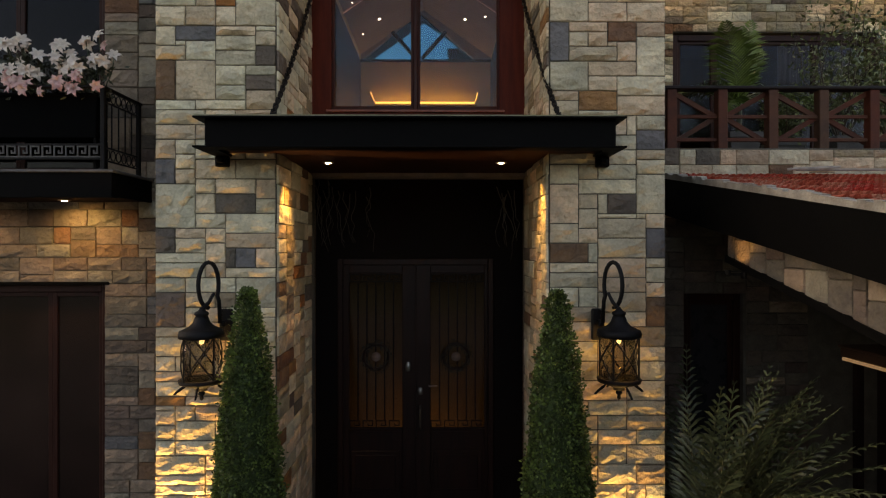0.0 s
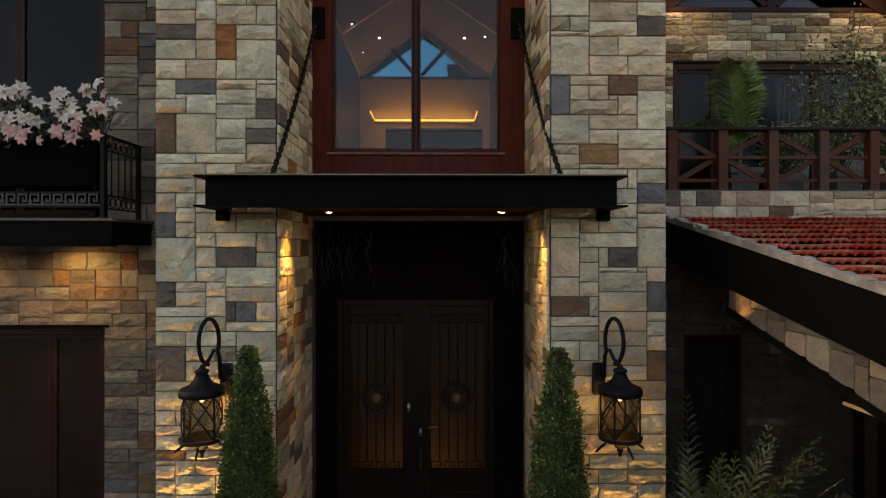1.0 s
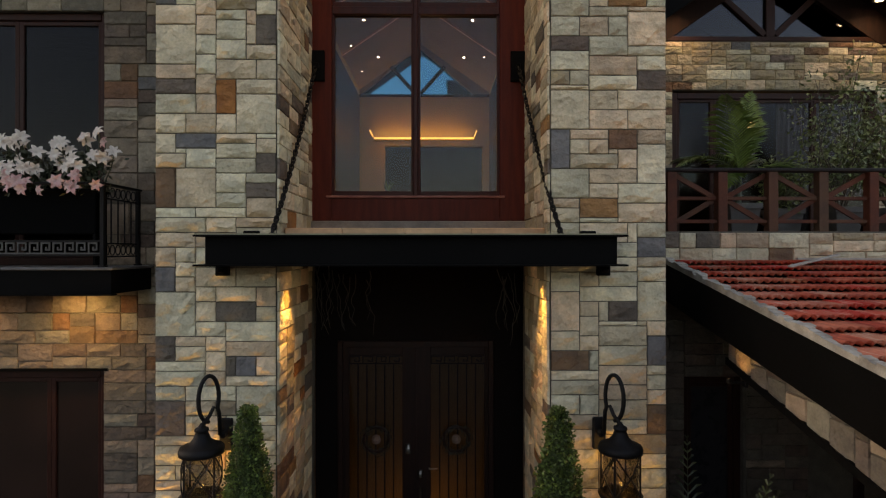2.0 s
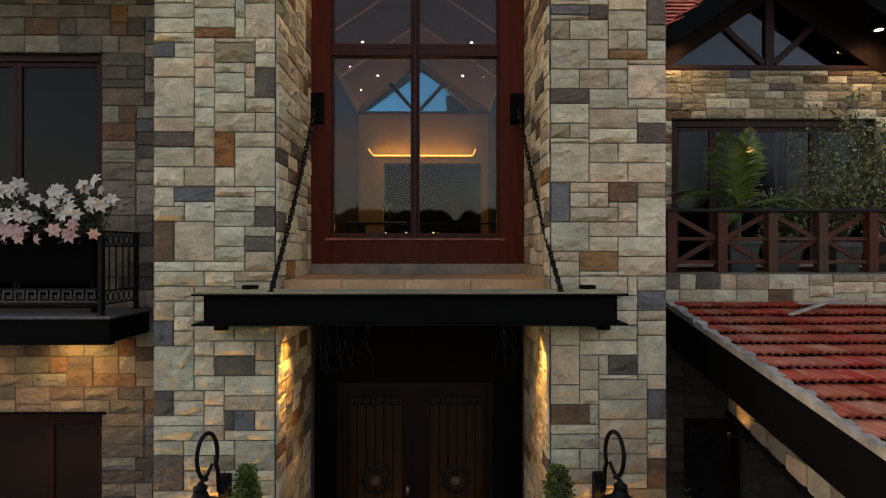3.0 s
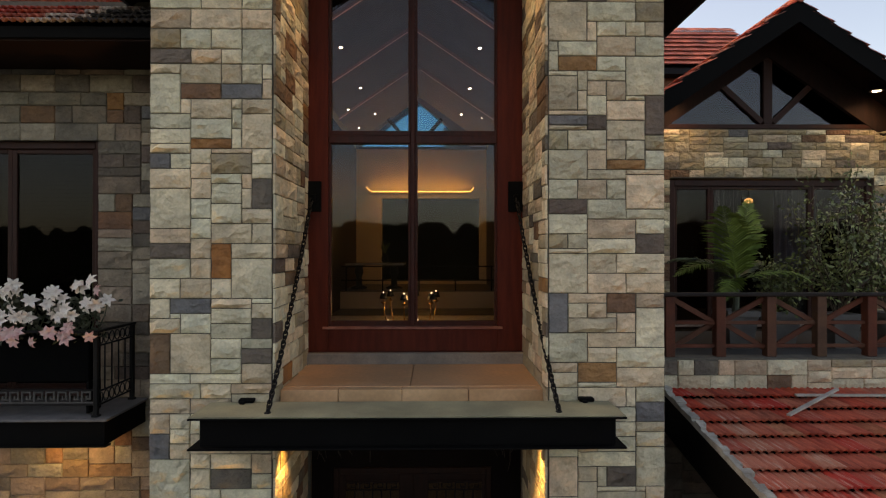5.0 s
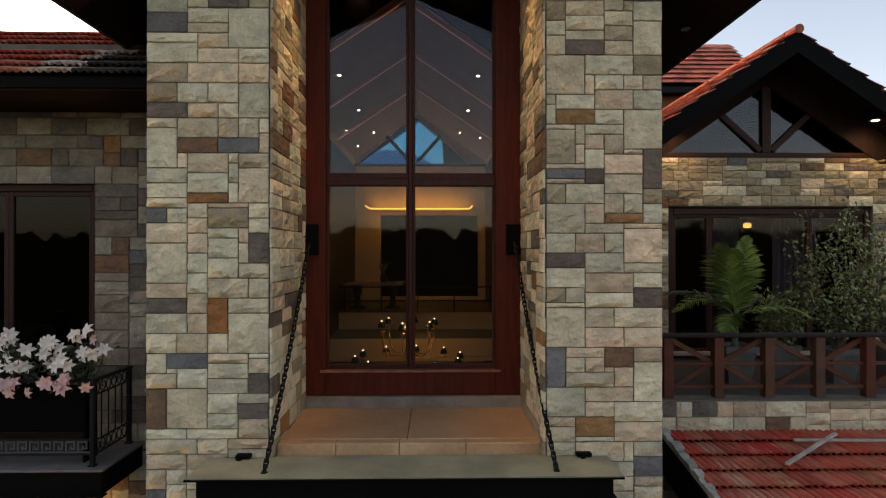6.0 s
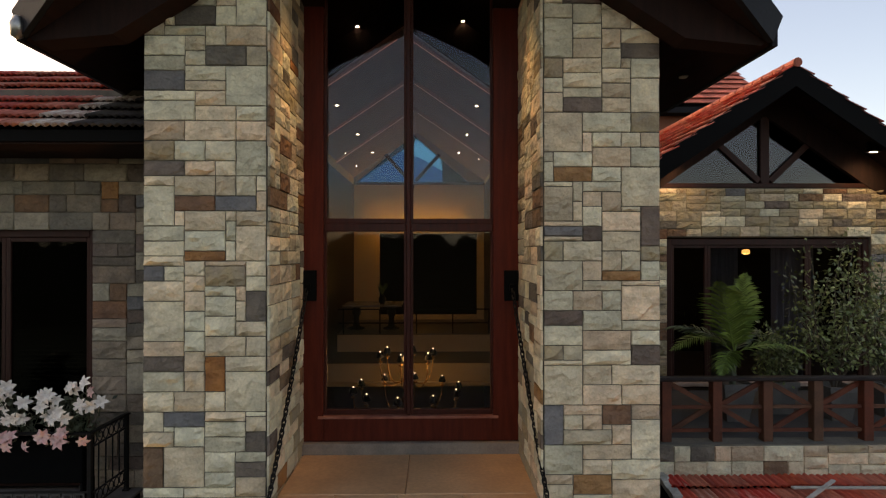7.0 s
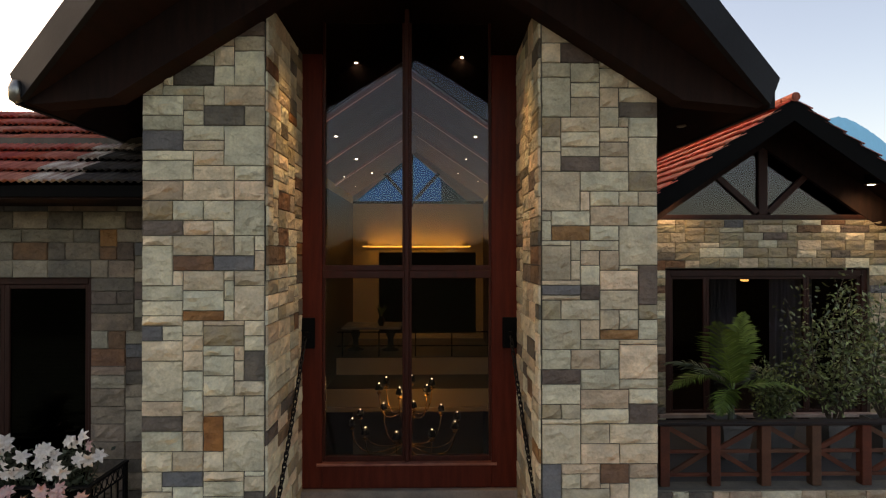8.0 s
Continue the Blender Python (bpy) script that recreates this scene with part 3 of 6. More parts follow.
for a, b in ((GX0, MX0), (MX1, GX1)):
    part("transom", boxes((a, b, 0.03, 0.14, 6.54, 6.635), bevel=0.008), MULLION, WIN)
    for z0, z1 in ((4.36, 6.54), (6.635, 9.6)):
        fr = part("sash", boxes((a, a + 0.028, 0.05, 0.12, z0, z1), (b - 0.028, b, 0.05, 0.12, z0, z1), (a + 0.028, b - 0.028, 0.05, 0.12, z0, z0 + 0.06), bevel=0.004), MULLION, WIN)
        g = part("pane", boxes((a + 0.024, b - 0.024, 0.085, 0.091, z0 + 0.06, z1)), GLASS, fr, "clear glass pane")
        g.visible_shadow = False
for x in (LX1 + 0.014, RX0 - 0.20):
    pl = tagged(part("chain_plate", boxes((x, x + 0.17, WF - 0.05, WF, 5.72, 6.08), (x + 0.06, x + 0.11, WF - 0.10, WF - 0.05, 5.84, 5.92), bevel=0.006), BLACK_STEEL), "black steel anchor plate on the window jamb", "anchor plate", "chain plates")

# ledge below the window
tagged(part("sill_base", boxes((LX1 + 0.014, RX0 - 0.014, WF - 0.07, WF + 0.16, 3.55, 4.055), bevel=0.01), SILL_STONE), "rough brown stone band under the window", "sill", kind="structure")
ledge = thing("ledge_tiles", (0, 0, 0), "terracotta-coloured tiles on the window ledge", "ledge", kind="structure")
for i, (a, b) in enumerate(((-1.50, -0.95), (-0.945, -0.34), (-0.335, 0.30), (0.305, 1.02))):
    part("tile", boxes((a, b, 5.50, 5.62, 3.79, 3.925), bevel=0.006), SILL_TILE, ledge)
for a, b in ((-1.50, -0.265), (-0.26, 1.02)):
    part("tile", boxes((a, b, 5.625, WF - 0.075, 3.79, 3.93), bevel=0.006), SILL_TILE, ledge)

# ---------------------------------------------------------------- canopy
canopy = thing("entrance_canopy", (0, 4.85, 3.57), "black steel beam canopy hung on chains over the entrance", "canopy")
A, B, T = -2.108, 1.615, 0.27
part("web", boxes((A + 0.08, B - 0.08, 0.07, 0.10, 0.016, T - 0.016), bevel=0.003), BLACK_STEEL, canopy)
part("bottom_flange", boxes((A, B, 0.0, 0.16, 0.0, 0.016), bevel=0.003), BLACK_STEEL, canopy)
part("top_flange", boxes((A, B, 0.0, 0.16, T - 0.016, T), bevel=0.003), BLACK_STEEL, canopy)
for x in (A, B - 0.16):
    part("side_beam", boxes((x + 0.065, x + 0.095, 0.105, 0.50, 0.016, T - 0.016), (x, x + 0.16, 0.162, 0.505, 0.0, 0.016), (x, x + 0.16, 0.162, 0.505, T - 0.016, T), bevel=0.003), BLACK_STEEL, canopy)
    part("wall_bracket", boxes((x + 0.02, x + 0.14, 0.44, 0.508, -0.10, -0.002), (x + 0.05, x + 0.11, 0.40, 0.44, -0.07, -0.03), bevel=0.008), BLACK_STEEL, canopy)
part("top_slab", boxes((A + 0.01, B - 0.01, 0.012, 0.50, T + 0.001, T + 0.012), (LX1 + 0.02, RX0 - 0.02, 0.505, 0.70, 0.10, T - 0.03)), LEDGE, canopy, "pale weathered screed on top")
part("soffit", boxes((A + 0.10, B - 0.10, 0.105, 0.50, 0.03, 0.06), (LX1 + 0.02, RX0 - 0.02, 0.50, 2.2, 0.03, 0.06)), surface("canopy_soffit", (0.04, 0.012, 0.007), (0.026, 0.009, 0.006), rough=0.7, spec=0.2, stretch=(0.6, 8, 1)), canopy, "dark red-brown boarded soffit")
# small flashing lumps where the slab meets the pier
for x in (-1.83, 1.32):
    part("flashing", boxes((x, x + 0.14, 0.44, 0.515, T + 0.013, T + 0.05), (x + 0.02, x + 0.07, 0.40, 0.44, T + 0.013, T + 0.035), bevel=0.008), BLACK_STEEL, canopy)


def downlight(x, y, z, r=0.045, group="canopy downlights", label="small round recessed downlight, lit"):
    d = thing("downlight", (x, y, z), label, "downlight", group)
    part("trim_ring", lathe(bmesh.new(), [(r * 0.75, 0.004), (r * 1.35, 0.0), (r * 1.35, -0.008), (r * 0.8, -0.012), (r * 0.75, -0.004)], sides=16), SILVER, d, "metal rim")
    part("lens", lathe(bmesh.new(), [(0.002, 0.0), (r * 0.74, 0.0), (r * 0.74, -0.009), (r * 0.4, -0.016), (0.002, -0.018)], sides=16), SPOT_GLOW, d, "glowing lens")
    return d


for x, out in ((-1.14, -1), (0.64, 1)):
    downlight(x, 5.85, 3.595)
    lamp("canopy_spot", "SPOT", (x + out * 0.20, 5.60, 3.55), 40, (1.0, 0.57, 0.18), (x + out * 0.36, 5.52, 2.0), 0.03, 70, 1.0)

# chains: links in turn upright and flat
link_bm = bmesh.new()
ring = [(0.020 * math.cos(a), 0, 0.020 * math.sin(a) + (0.020 if math.sin(a) >= 0 else -0.020)) for a in (2 * math.pi * k / 10 for k in range(10))]
loops = []
for k in range(10):
    c = Vector(ring[k])
    out = Vector((c.x, 0, c.z - (0.020 if c.z > 0 else -0.020))).normalized()
    loops.append([link_bm.verts.new(c + (out * math.cos(a) + Vector((0, 1, 0)) * math.sin(a)) * 0.0085) for a in (2 * math.pi * j / 5 for j in range(5))])
for k in range(10):
    for j in range(5):
        link_bm.faces.new((loops[k][j], loops[k][(j + 1) % 5], loops[(k + 1) % 10][(j + 1) % 5], loops[(k + 1) % 10][j]))
bmesh.ops.recalc_face_normals(link_bm, faces=link_bm.faces)
link_me = bpy.data.meshes.new("link")
link_bm.to_mesh(link_me)
link_bm.free()
link_me.materials.append(IRON)
for top, foot in (((-1.46, WF - 0.10, 5.86), (-1.47, 4.98, 3.86)), ((0.94, WF - 0.10, 5.86), (1.06, 4.98, 3.86))):
    ch = thing("support_chain", foot, "black iron chain holding up the canopy", "chain", "canopy chains")
    a, b = Vector(foot), Vector(top)
    n = 46
    prev = None
    for k in range(n + 1):
        u = k / n
        p = a.lerp(b, u) - Vector((0, 0, 0.10 * 4 * u * (1 - u)))
        if prev is not None:
            d = (p - prev).normalized()
            ob = new("link", link_me)
            ob.parent = ch
            q = d.to_track_quat("Z", "Y").to_matrix().to_4x4() @ Matrix.Rotation(radians(90 * (k % 2) + 45), 4, "Z")
            ob.matrix_basis = Matrix.Translation((p + prev) / 2 - a) @ q
        prev = p
    part("eye_bolt", lathe(bmesh.new(), [(0.03, -0.01), (0.03, 0.0), (0.012, 0.004), (0.012, 0.03), (0.006, 0.034)], sides=10), IRON, ch)

# ---------------------------------------------------------------- entrance doors
DY = 7.1


def greek_key(x0, x1, z0, h, y, parent, mat, unit=0.16):
    """A run of square meanders."""
    bm = bmesh.new()
    n = max(1, round((x1 - x0) / unit))
    u = (x1 - x0) / n
    t = h * 0.13
    for i in range(n):
        a = x0 + i * u
        box(bm, a, a + t, y, y + 0.012, z0, z0 + h)
        box(bm, a + t, a + u * 0.80, y, y + 0.012, z0 + h - t, z0 + h)
        box(bm, a + u * 0.80 - t, a + u * 0.80, y, y + 0.012, z0 + h * 0.30, z0 + h - t)
        box(bm, a + u * 0.38, a + u * 0.80 - t, y, y + 0.012, z0 + h * 0.30, z0 + h * 0.30 + t)
        box(bm, a + u * 0.38, a + u * 0.38 + t, y, y + 0.012, z0 + h * 0.30 + t, z0 + h * 0.62)
        box(bm, a + t, a + u, y, y + 0.012, z0, z0 + t)
    return part("greek_key", bm, mat, parent, "square meander band")


frame_ob = tagged(part("door_frame", boxes((-1.27, -1.20, DY - 0.03, DY + 0.12, GZ, 2.58), (0.61, 0.68, DY - 0.03, DY + 0.12, GZ, 2.58), (-1.20, 0.61, DY - 0.03, DY + 0.12, 2.50, 2.58), bevel=0.008), DARK_WOOD), "dark timber frame of the entrance doors", "door frame", kind="structure")
for s, x0, x1, g0, g1 in ((-1, -1.20, -0.2955, -1.125, -0.46), (1, -0.2945, 0.61, -0.106, 0.566)):
    dr = thing("entrance_door", ((x0 + x1) / 2, DY, GZ), "dark timber door leaf, closed, with glass, iron bars and a wreath", "door", "entrance doors")
    ox, oz = (x0 + x1) / 2, GZ
    g0, g1, a, b = g0 - ox, g1 - ox, x0 - ox, x1 - ox
    top, lo = 2.39 - oz, 0.45 - oz
    leaf = part("leaf", boxes((a, g0, 0, 0.06, 0.02, 2.50 - oz), (g1, b, 0, 0.06, 0.02, 2.50 - oz), (g0, g1, 0, 0.06, top, 2.50 - oz), (g0, g1, 0, 0.06, 0.02, lo), bevel=0.005), DARK_WOOD, dr)
    part("raised_panel", boxes((g0 + 0.03, g1 - 0.03, -0.02, 0.0, 0.16, 0.68), (g0 + 0.08, g1 - 0.08, -0.032, -0.02, 0.21, 0.63), bevel=0.008), DARK_WOOD, leaf)
    part("moulding", boxes((g0, g1, -0.018, 0.0, lo - 0.03, lo), (g0, g1, -0.018, 0.0, top, top + 0.02), bevel=0.004), DARK_WOOD, leaf)
    pane = part("pane", boxes((g0, g1, 0.035, 0.041, lo, top)), glass("door_glass", (0.55, 0.52, 0.47), 1.0, 0.04), dr, "dim glass pane")
    pane.visible_shadow = False
    for i in range(1, 6):
        x = g0 + (g1 - g0) * i / 6
        part("bar", boxes((x - 0.008, x + 0.008, 0.005, 0.02, lo + 0.11, top - 0.11), bevel=0.003), IRON, pane)
    greek_key(g0, g1, lo + 0.005, 0.10, 0.006, dr, IRON)
    greek_key(g0, g1, top - 0.105, 0.10, 0.006, dr, IRON)
    if s < 0:
        part("door_knocker", lathe(bmesh.new(), [(0.005, 0), (0.03, 0.01), (0.036, 0.07), (0.02, 0.12), (0.005, 0.13)], (b - 0.09, -0.02, 1.17 - oz), 12), SILVER, dr, "worn metal knocker")
    else:
        bm = lathe(bmesh.new(), [(0.004, 0), (0.028, 0.005), (0.034, 0.05), (0.022, 0.09), (0.004, 0.095)], (a + 0.06, -0.02, 0.88 - oz), 12)
        part("lock_plate", bm, SILVER, dr, "metal lock escutcheon")
        bm = tube(bmesh.new(), [(a + 0.06, -0.005, 0.74 - oz), (a + 0.06, -0.06, 0.71 - oz), (a + 0.06, -0.07, 0.60 - oz), (a + 0.06, -0.05, 0.50 - oz), (a + 0.06, -0.005, 0.46 - oz)], 0.012, 8)
        part("pull_handle", bm, SILVER, dr, "curved metal pull handle")
        part("astragal", boxes((a - 0.012, a + 0.014, -0.012, 0.0, 0.03, 2.98), bevel=0.003), DARK_WOOD, dr)
        part("lever", tube(bmesh.new(), [(a + 0.17, -0.01, 0.99 - oz), (a + 0.17, -0.05, 0.99 - oz), (a + 0.27, -0.05, 1.0 - oz)], 0.009, 8), SILVER, dr, "small lever handle")
    # wreath of twigs and leaves
    rng = random.Random(5 + s)
    wr = thing("door_wreath", ((g0 + g1) / 2 + ox + (0.01 if s < 0 else -0.02), DY - 0.04, 1.36), "round dark leafy wreath with a pale middle", "wreath", "door wreaths")
    bm = bmesh.new()
    for i in range(300):
        a0 = rng.uniform(0, 2 * math.pi)
        r = rng.gauss(0.16, 0.022)
        p = Vector((r * math.cos(a0), rng.gauss(0, 0.018) - 0.01, r * math.sin(a0)))
        d = Vector((-math.sin(a0), rng.uniform(-0.5, 0.5), math.cos(a0))).normalized() * 0.045
        n = Vector((rng.uniform(-1, 1), rng.uniform(-1, 0), rng.uniform(-1, 1))).normalized() * 0.012
        vs = [bm.verts.new(q) for q in (p, p + d / 2 + n, p + d, p + d / 2 - n)]
        bm.faces.new(vs)
    part("leaves", bm, surface("wreath_leaf", (0.03, 0.035, 0.022), (0.02, 0.022, 0.015), rough=0.7), wr)
    part("twig_ring", tube(bmesh.new(), [(0.155 * math.cos(q), 0, 0.155 * math.sin(q)) for q in (2 * math.pi * k / 24 for k in range(25))], 0.02, 8), DARK_WOOD, wr)
    part("bow", lathe(bmesh.new(), [(0.005, -0.06), (0.045, -0.04), (0.06, 0.0), (0.045, 0.04), (0.005, 0.06)], (0, 0.0, 0), 10), surface("dried_flower", (0.22, 0.15, 0.12), rough=0.9), wr, "pale dried flower middle")

# warm room behind the door glass
wall("wall_vestibule", [(-2.0, 1.4, 8.6, 8.8, GZ, 3.4), (-2.1, -2.0, 7.4, 8.8, GZ, 3.4), (1.4, 1.5, 7.4, 8.8, GZ, 3.4)], PLASTER, "cream plastered vestibule wall")
tagged(part("floor_vestibule", boxes((-2.1, 1.5, 7.35, 8.8, GZ, GZ + 0.02)), FLOOR_IN), "dark vestibule floor", "floor", kind="structure")
tagged(part("ceiling_vestibule", boxes((-2.1, 1.5, 7.35, 8.8, 3.3, 3.42)), SOFFIT), "dark vestibule ceiling", "ceiling", kind="structure")
lamp("vestibule_light", "POINT", (-0.25, 7.95, -0.3), 2.0, (1.0, 0.55, 0.2), size=0.15)

# dry twigs hanging over the doors
rng = random.Random(9)
TWIG = surface("dry_twig", (0.11, 0.10, 0.085), (0.06, 0.055, 0.05), rough=0.8, bump=0.2)
for cx, spread, n in ((-1.42, 0.12, 9), (-1.05, 0.25, 6), (0.82, 0.12, 7)):
    tw = thing("hanging_twigs", (cx, 7.03, 3.58), "bare dry vine twigs hanging over the doorway", "twigs", "hanging twigs")
    for i in range(n):
        x, z = rng.uniform(-spread, spread), rng.uniform(-0.25, 0)
        pts = [Vector((x, rng.uniform(-0.05, 0.05), z))]
        for k in range(7):
            pts.append(pts[-1] + Vector((rng.uniform(-0.05, 0.05), rng.uniform(-0.02, 0.02), -rng.uniform(0.06, 0.13))))
        part("twig", tube(bmesh.new(), pts, 0.006, 5, 0.002), TWIG, tw)

# ---------------------------------------------------------------- wall lanterns


def lantern(x, side):
    """side: the way the goose neck's back rod leans off the lantern's middle."""
    ln = thing("wall_lantern", (x, 5.03, 1.42), "black iron goose-neck wall lantern with crossed bars, lit", "wall lamp", "wall lanterns")
    k = -side
    part("cap", lathe(bmesh.new(), [(0.19, 0.50), (0.195, 0.53), (0.185, 0.56), (0.15, 0.575), (0.108, 0.595), (0.074, 0.63), (0.058, 0.67), (0.05, 0.69), (0.062, 0.70), (0.058, 0.72), (0.03, 0.735), (0.012, 0.765)], sides=24), IRON, ln, smooth=True)
    dish = part("base_dish", lathe(bmesh.new(), [(0.02, 0.02), (0.05, 0.03), (0.05, 0.05), (0.10, 0.07), (0.185, 0.10), (0.195, 0.13), (0.17, 0.135), (0.06, 0.115)], sides=24), IRON, ln, smooth=True)
    part("finial", lathe(bmesh.new(), [(0.004, -0.06), (0.018, -0.045), (0.014, -0.02), (0.03, 0.0), (0.022, 0.02)], sides=12), IRON, dish, smooth=True)
    gl = part("glass_cylinder", lathe(bmesh.new(), [(0.155, 0.135), (0.155, 0.50), (0.151, 0.50), (0.151, 0.135)], sides=24), LANTERN_GLASS, ln, "clear glass cylinder", True)
    gl.visible_shadow = False
    for i in range(4):
        a = radians(45 + 90 * i + 12)
        c, s = math.cos(a), math.sin(a)
        part("upright", tube(bmesh.new(), [(0.172 * c, 0.172 * s, 0.13), (0.172 * c, 0.172 * s, 0.51)], 0.009, 6), IRON, ln)
        for d in (-1, 1):
            pts = []
            for j in range(7):
                b = a + radians(90) * (j / 6 if d > 0 else 1 - j / 6)
                pts.append((0.168 * math.cos(b), 0.168 * math.sin(b), 0.135 + 0.37 * j / 6))
            part("cross_bar", tube(bmesh.new(), pts, 0.007, 6), IRON, ln)
    for i in range(4):
        a = radians(90 * i + 10)
        c, s = math.cos(a), math.sin(a)
        pts = [((0.04 + 0.19 * math.sin(u * 2.6)) * c, (0.04 + 0.19 * math.sin(u * 2.6)) * s, 0.03 + 0.05 * math.cos(u * 5.0) + 0.02) for u in (q / 10 for q in range(11))]
        part("scroll", tube(bmesh.new(), pts, 0.008, 6), IRON, dish)
    loop = [(0.025 * k - 0.055 * k * math.cos(q), 0.09 * (1 - math.cos(q)), 0.955 + 0.205 * math.sin(q)) for q in (math.pi * j / 12 for j in range(-6, 15))]
    gn = part("goose_neck", tube(bmesh.new(), loop + [(0.082 * k, 0.185, 0.80), (0.09 * k, 0.19, 0.60)], 0.019, 8), IRON, ln, smooth=True)
    part("hook", tube(bmesh.new(), [(0, 0, 0.72), (0.010 * k, 0.02, 0.76), (0.035 * k, 0.07, 0.80), (0.06 * k, 0.12, 0.88)], 0.020, 8, 0.016), IRON, gn)
    part("wall_plate", boxes((0.105 * k - 0.06, 0.105 * k + 0.06, 0.28, 0.325, 0.42, 0.72), (0.105 * k - 0.025, 0.105 * k + 0.025, 0.19, 0.28, 0.56, 0.62), bevel=0.012), IRON, ln)
    part("bulb", lathe(bmesh.new(), [(0.003, 0.435), (0.018, 0.445), (0.022, 0.465), (0.015, 0.49), (0.012, 0.51)], sides=12), WARM, ln, "lit warm bulb", True)
    lamp("lantern_light", "POINT", (x, 5.03, 1.42 + 0.40), 1.1, WARM_LIGHT, size=0.03)
    return ln


lantern(-2.10, -1)
lantern(1.60, 1)
for x, tx, watts in ((-2.45, -2.30, 135), (1.85, 1.75, 48)):
    up = thing("ground_uplight", (x, 5.17, GZ), "small black ground uplight at the pier's foot, lit", "uplight", "pier uplights")
    part("housing", lathe(bmesh.new(), [(0.07, 0), (0.075, 0.06), (0.06, 0.10), (0.05, 0.10), (0.05, 0.085)], sides=16), IRON, up)
    part("lens", lathe(bmesh.new(), [(0.002, 0.08), (0.049, 0.08), (0.049, 0.09), (0.002, 0.095)], sides=16), WARM, up, "glowing lens")
    lamp("uplight", "SPOT", (x, 5.17, GZ + 0.13), watts, (1.0, 0.66, 0.26), (tx, 5.34, 1.1), 0.03, 75, 0.9)

# ---------------------------------------------------------------- topiary
LEAF_BOX = surface("box_leaf", (0.12, 0.17, 0.034), (0.05, 0.08, 0.018), rough=0.6, scale=7, bump=0, island=0.65)


def leaf_soup(bm, spots, rng, size, broad=1.0):
    for p, out in spots:
        d = (out + Vector((rng.gauss(0, 0.6), rng.gauss(0, 0.6), rng.gauss(0, 0.6)))).normalized()
        s = d.orthogonal().normalized()
        s = (s * math.cos(rng.uniform(0, 6)) + d.cross(s) * math.sin(rng.uniform(0, 6))).normalized()
        ln, w = size * rng.uniform(0.7, 1.3), size * rng.uniform(0.3, 0.5) * broad
        vs = [bm.verts.new(q) for q in (p, p + d * ln * 0.5 + s * w, p + d * ln, p + d * ln * 0.5 - s * w)]
        bm.faces.new(vs)


def topiary(x, y, top, seed):
    rng = random.Random(seed)
    tp = thing("topiary", (x, y, GZ), "clipped cone-shaped green topiary bush with fuzzy edges", "topiary", "entrance topiaries")
    h = top - GZ
    def rad(z):
        u = z / h
        return 0.295 - 0.10 * (z + GZ - 0.5) - 0.055 * (max(0, u - 0.72) / 0.28) ** 1.6
    bm = bmesh.new()
    prof = [(0.05, 0.25)] + [(max(0.02, rad(z) - 0.035), z) for z in (0.3 + (h - 0.36) * k / 12 for k in range(13))] + [(0.02, h - 0.03)]
    lathe(bm, prof, sides=20)
    part("inner_bush", bm, surface("inner_leaf", (0.05, 0.08, 0.02), (0.02, 0.035, 0.01), rough=0.9, scale=40), tp)
    spots = []
    for i in range(26000):
        z = 0.28 + (h - 0.26) * rng.random()
        if rng.random() > rad(z) / 0.42 + 0.12:
            continue
        a = rng.uniform(0, 2 * math.pi)
        lump = 0.05 * noise.noise((4 * math.cos(a), 4 * math.sin(a) + seed, z * 5))
        r = max(0.01, rad(z) + lump - abs(rng.gauss(0, 0.018)) + (rng.uniform(0.01, 0.045) if rng.random() < 0.10 else 0))
        spots.append((Vector((r * math.cos(a), r * math.sin(a), z)), Vector((math.cos(a), math.sin(a), 0.5))))
    for i in range(500):
        a, q = rng.uniform(0, 6.283), rng.random() ** 0.5 * rad(h) * 0.9
        spots.append((Vector((q * math.cos(a), q * math.sin(a), h + rng.uniform(-0.05, 0.03))), Vector((0, 0, 1))))
    bm = bmesh.new()
    leaf_soup(bm, spots, rng, 0.030)
    part("foliage", bm, LEAF_BOX, tp)
    part("stem", tube(bmesh.new(), [(0, 0, 0.2), (0.01, 0, 0.5)], 0.03, 8), DARK_WOOD, tp)
    part("pot", lathe(bmesh.new(), [(0.16, 0), (0.20, 0.18), (0.23, 0.24), (0.23, 0.27), (0.20, 0.27), (0.19, 0.22)], sides=20), CEMENT, tp, "grey pot")


topiary(-1.66, 4.93, 2.32, 3)
topiary(1.03, 4.93, 2.30, 8)

# ---------------------------------------------------------------- hall fittings
for y, z, half in ((10.36, 8.93, 1.27), (12.96, 9.0, 1.25), (15.6, 8.98, 1.18)):
    for s in (-1, 1):
        downlight(AX + s * half, y, APEX_Z - half * (APEX_Z - EAVE_Z) / 2.2 + 0.004, 0.05, "hall downlights")
for s, y in ((-1, 11.7), (-1, 13.8), (1, 14.6), (-1, 15.8)):
    downlight(AX + s * 1.65, y, APEX_Z - 1.65 * (APEX_Z - EAVE_Z) / 2.2 + 0.004, 0.026, "hall downlights", "tiny round ceiling downlight, lit")
for x in (-1.16, 0.48):
    downlight(x, 8.84, EAVE + (3.32 - abs(x - CX)) * SL - 0.005, 0.035, "bay downlights")
off = thing("downlight", (2.855, 6.42, 8.285), "small round soffit downlight, unlit", "downlight", "soffit downlights")
part("trim_ring", lathe(bmesh.new(), [(0.03, 0.0), (0.06, 0.0), (0.06, -0.012), (0.035, -0.014)], sides=16), SILVER, off, "metal rim")
part("lens", lathe(bmesh.new(), [(0.002, 0.0), (0.034, 0.0), (0.034, -0.008), (0.002, -0.01)], sides=16), SILVER, off)
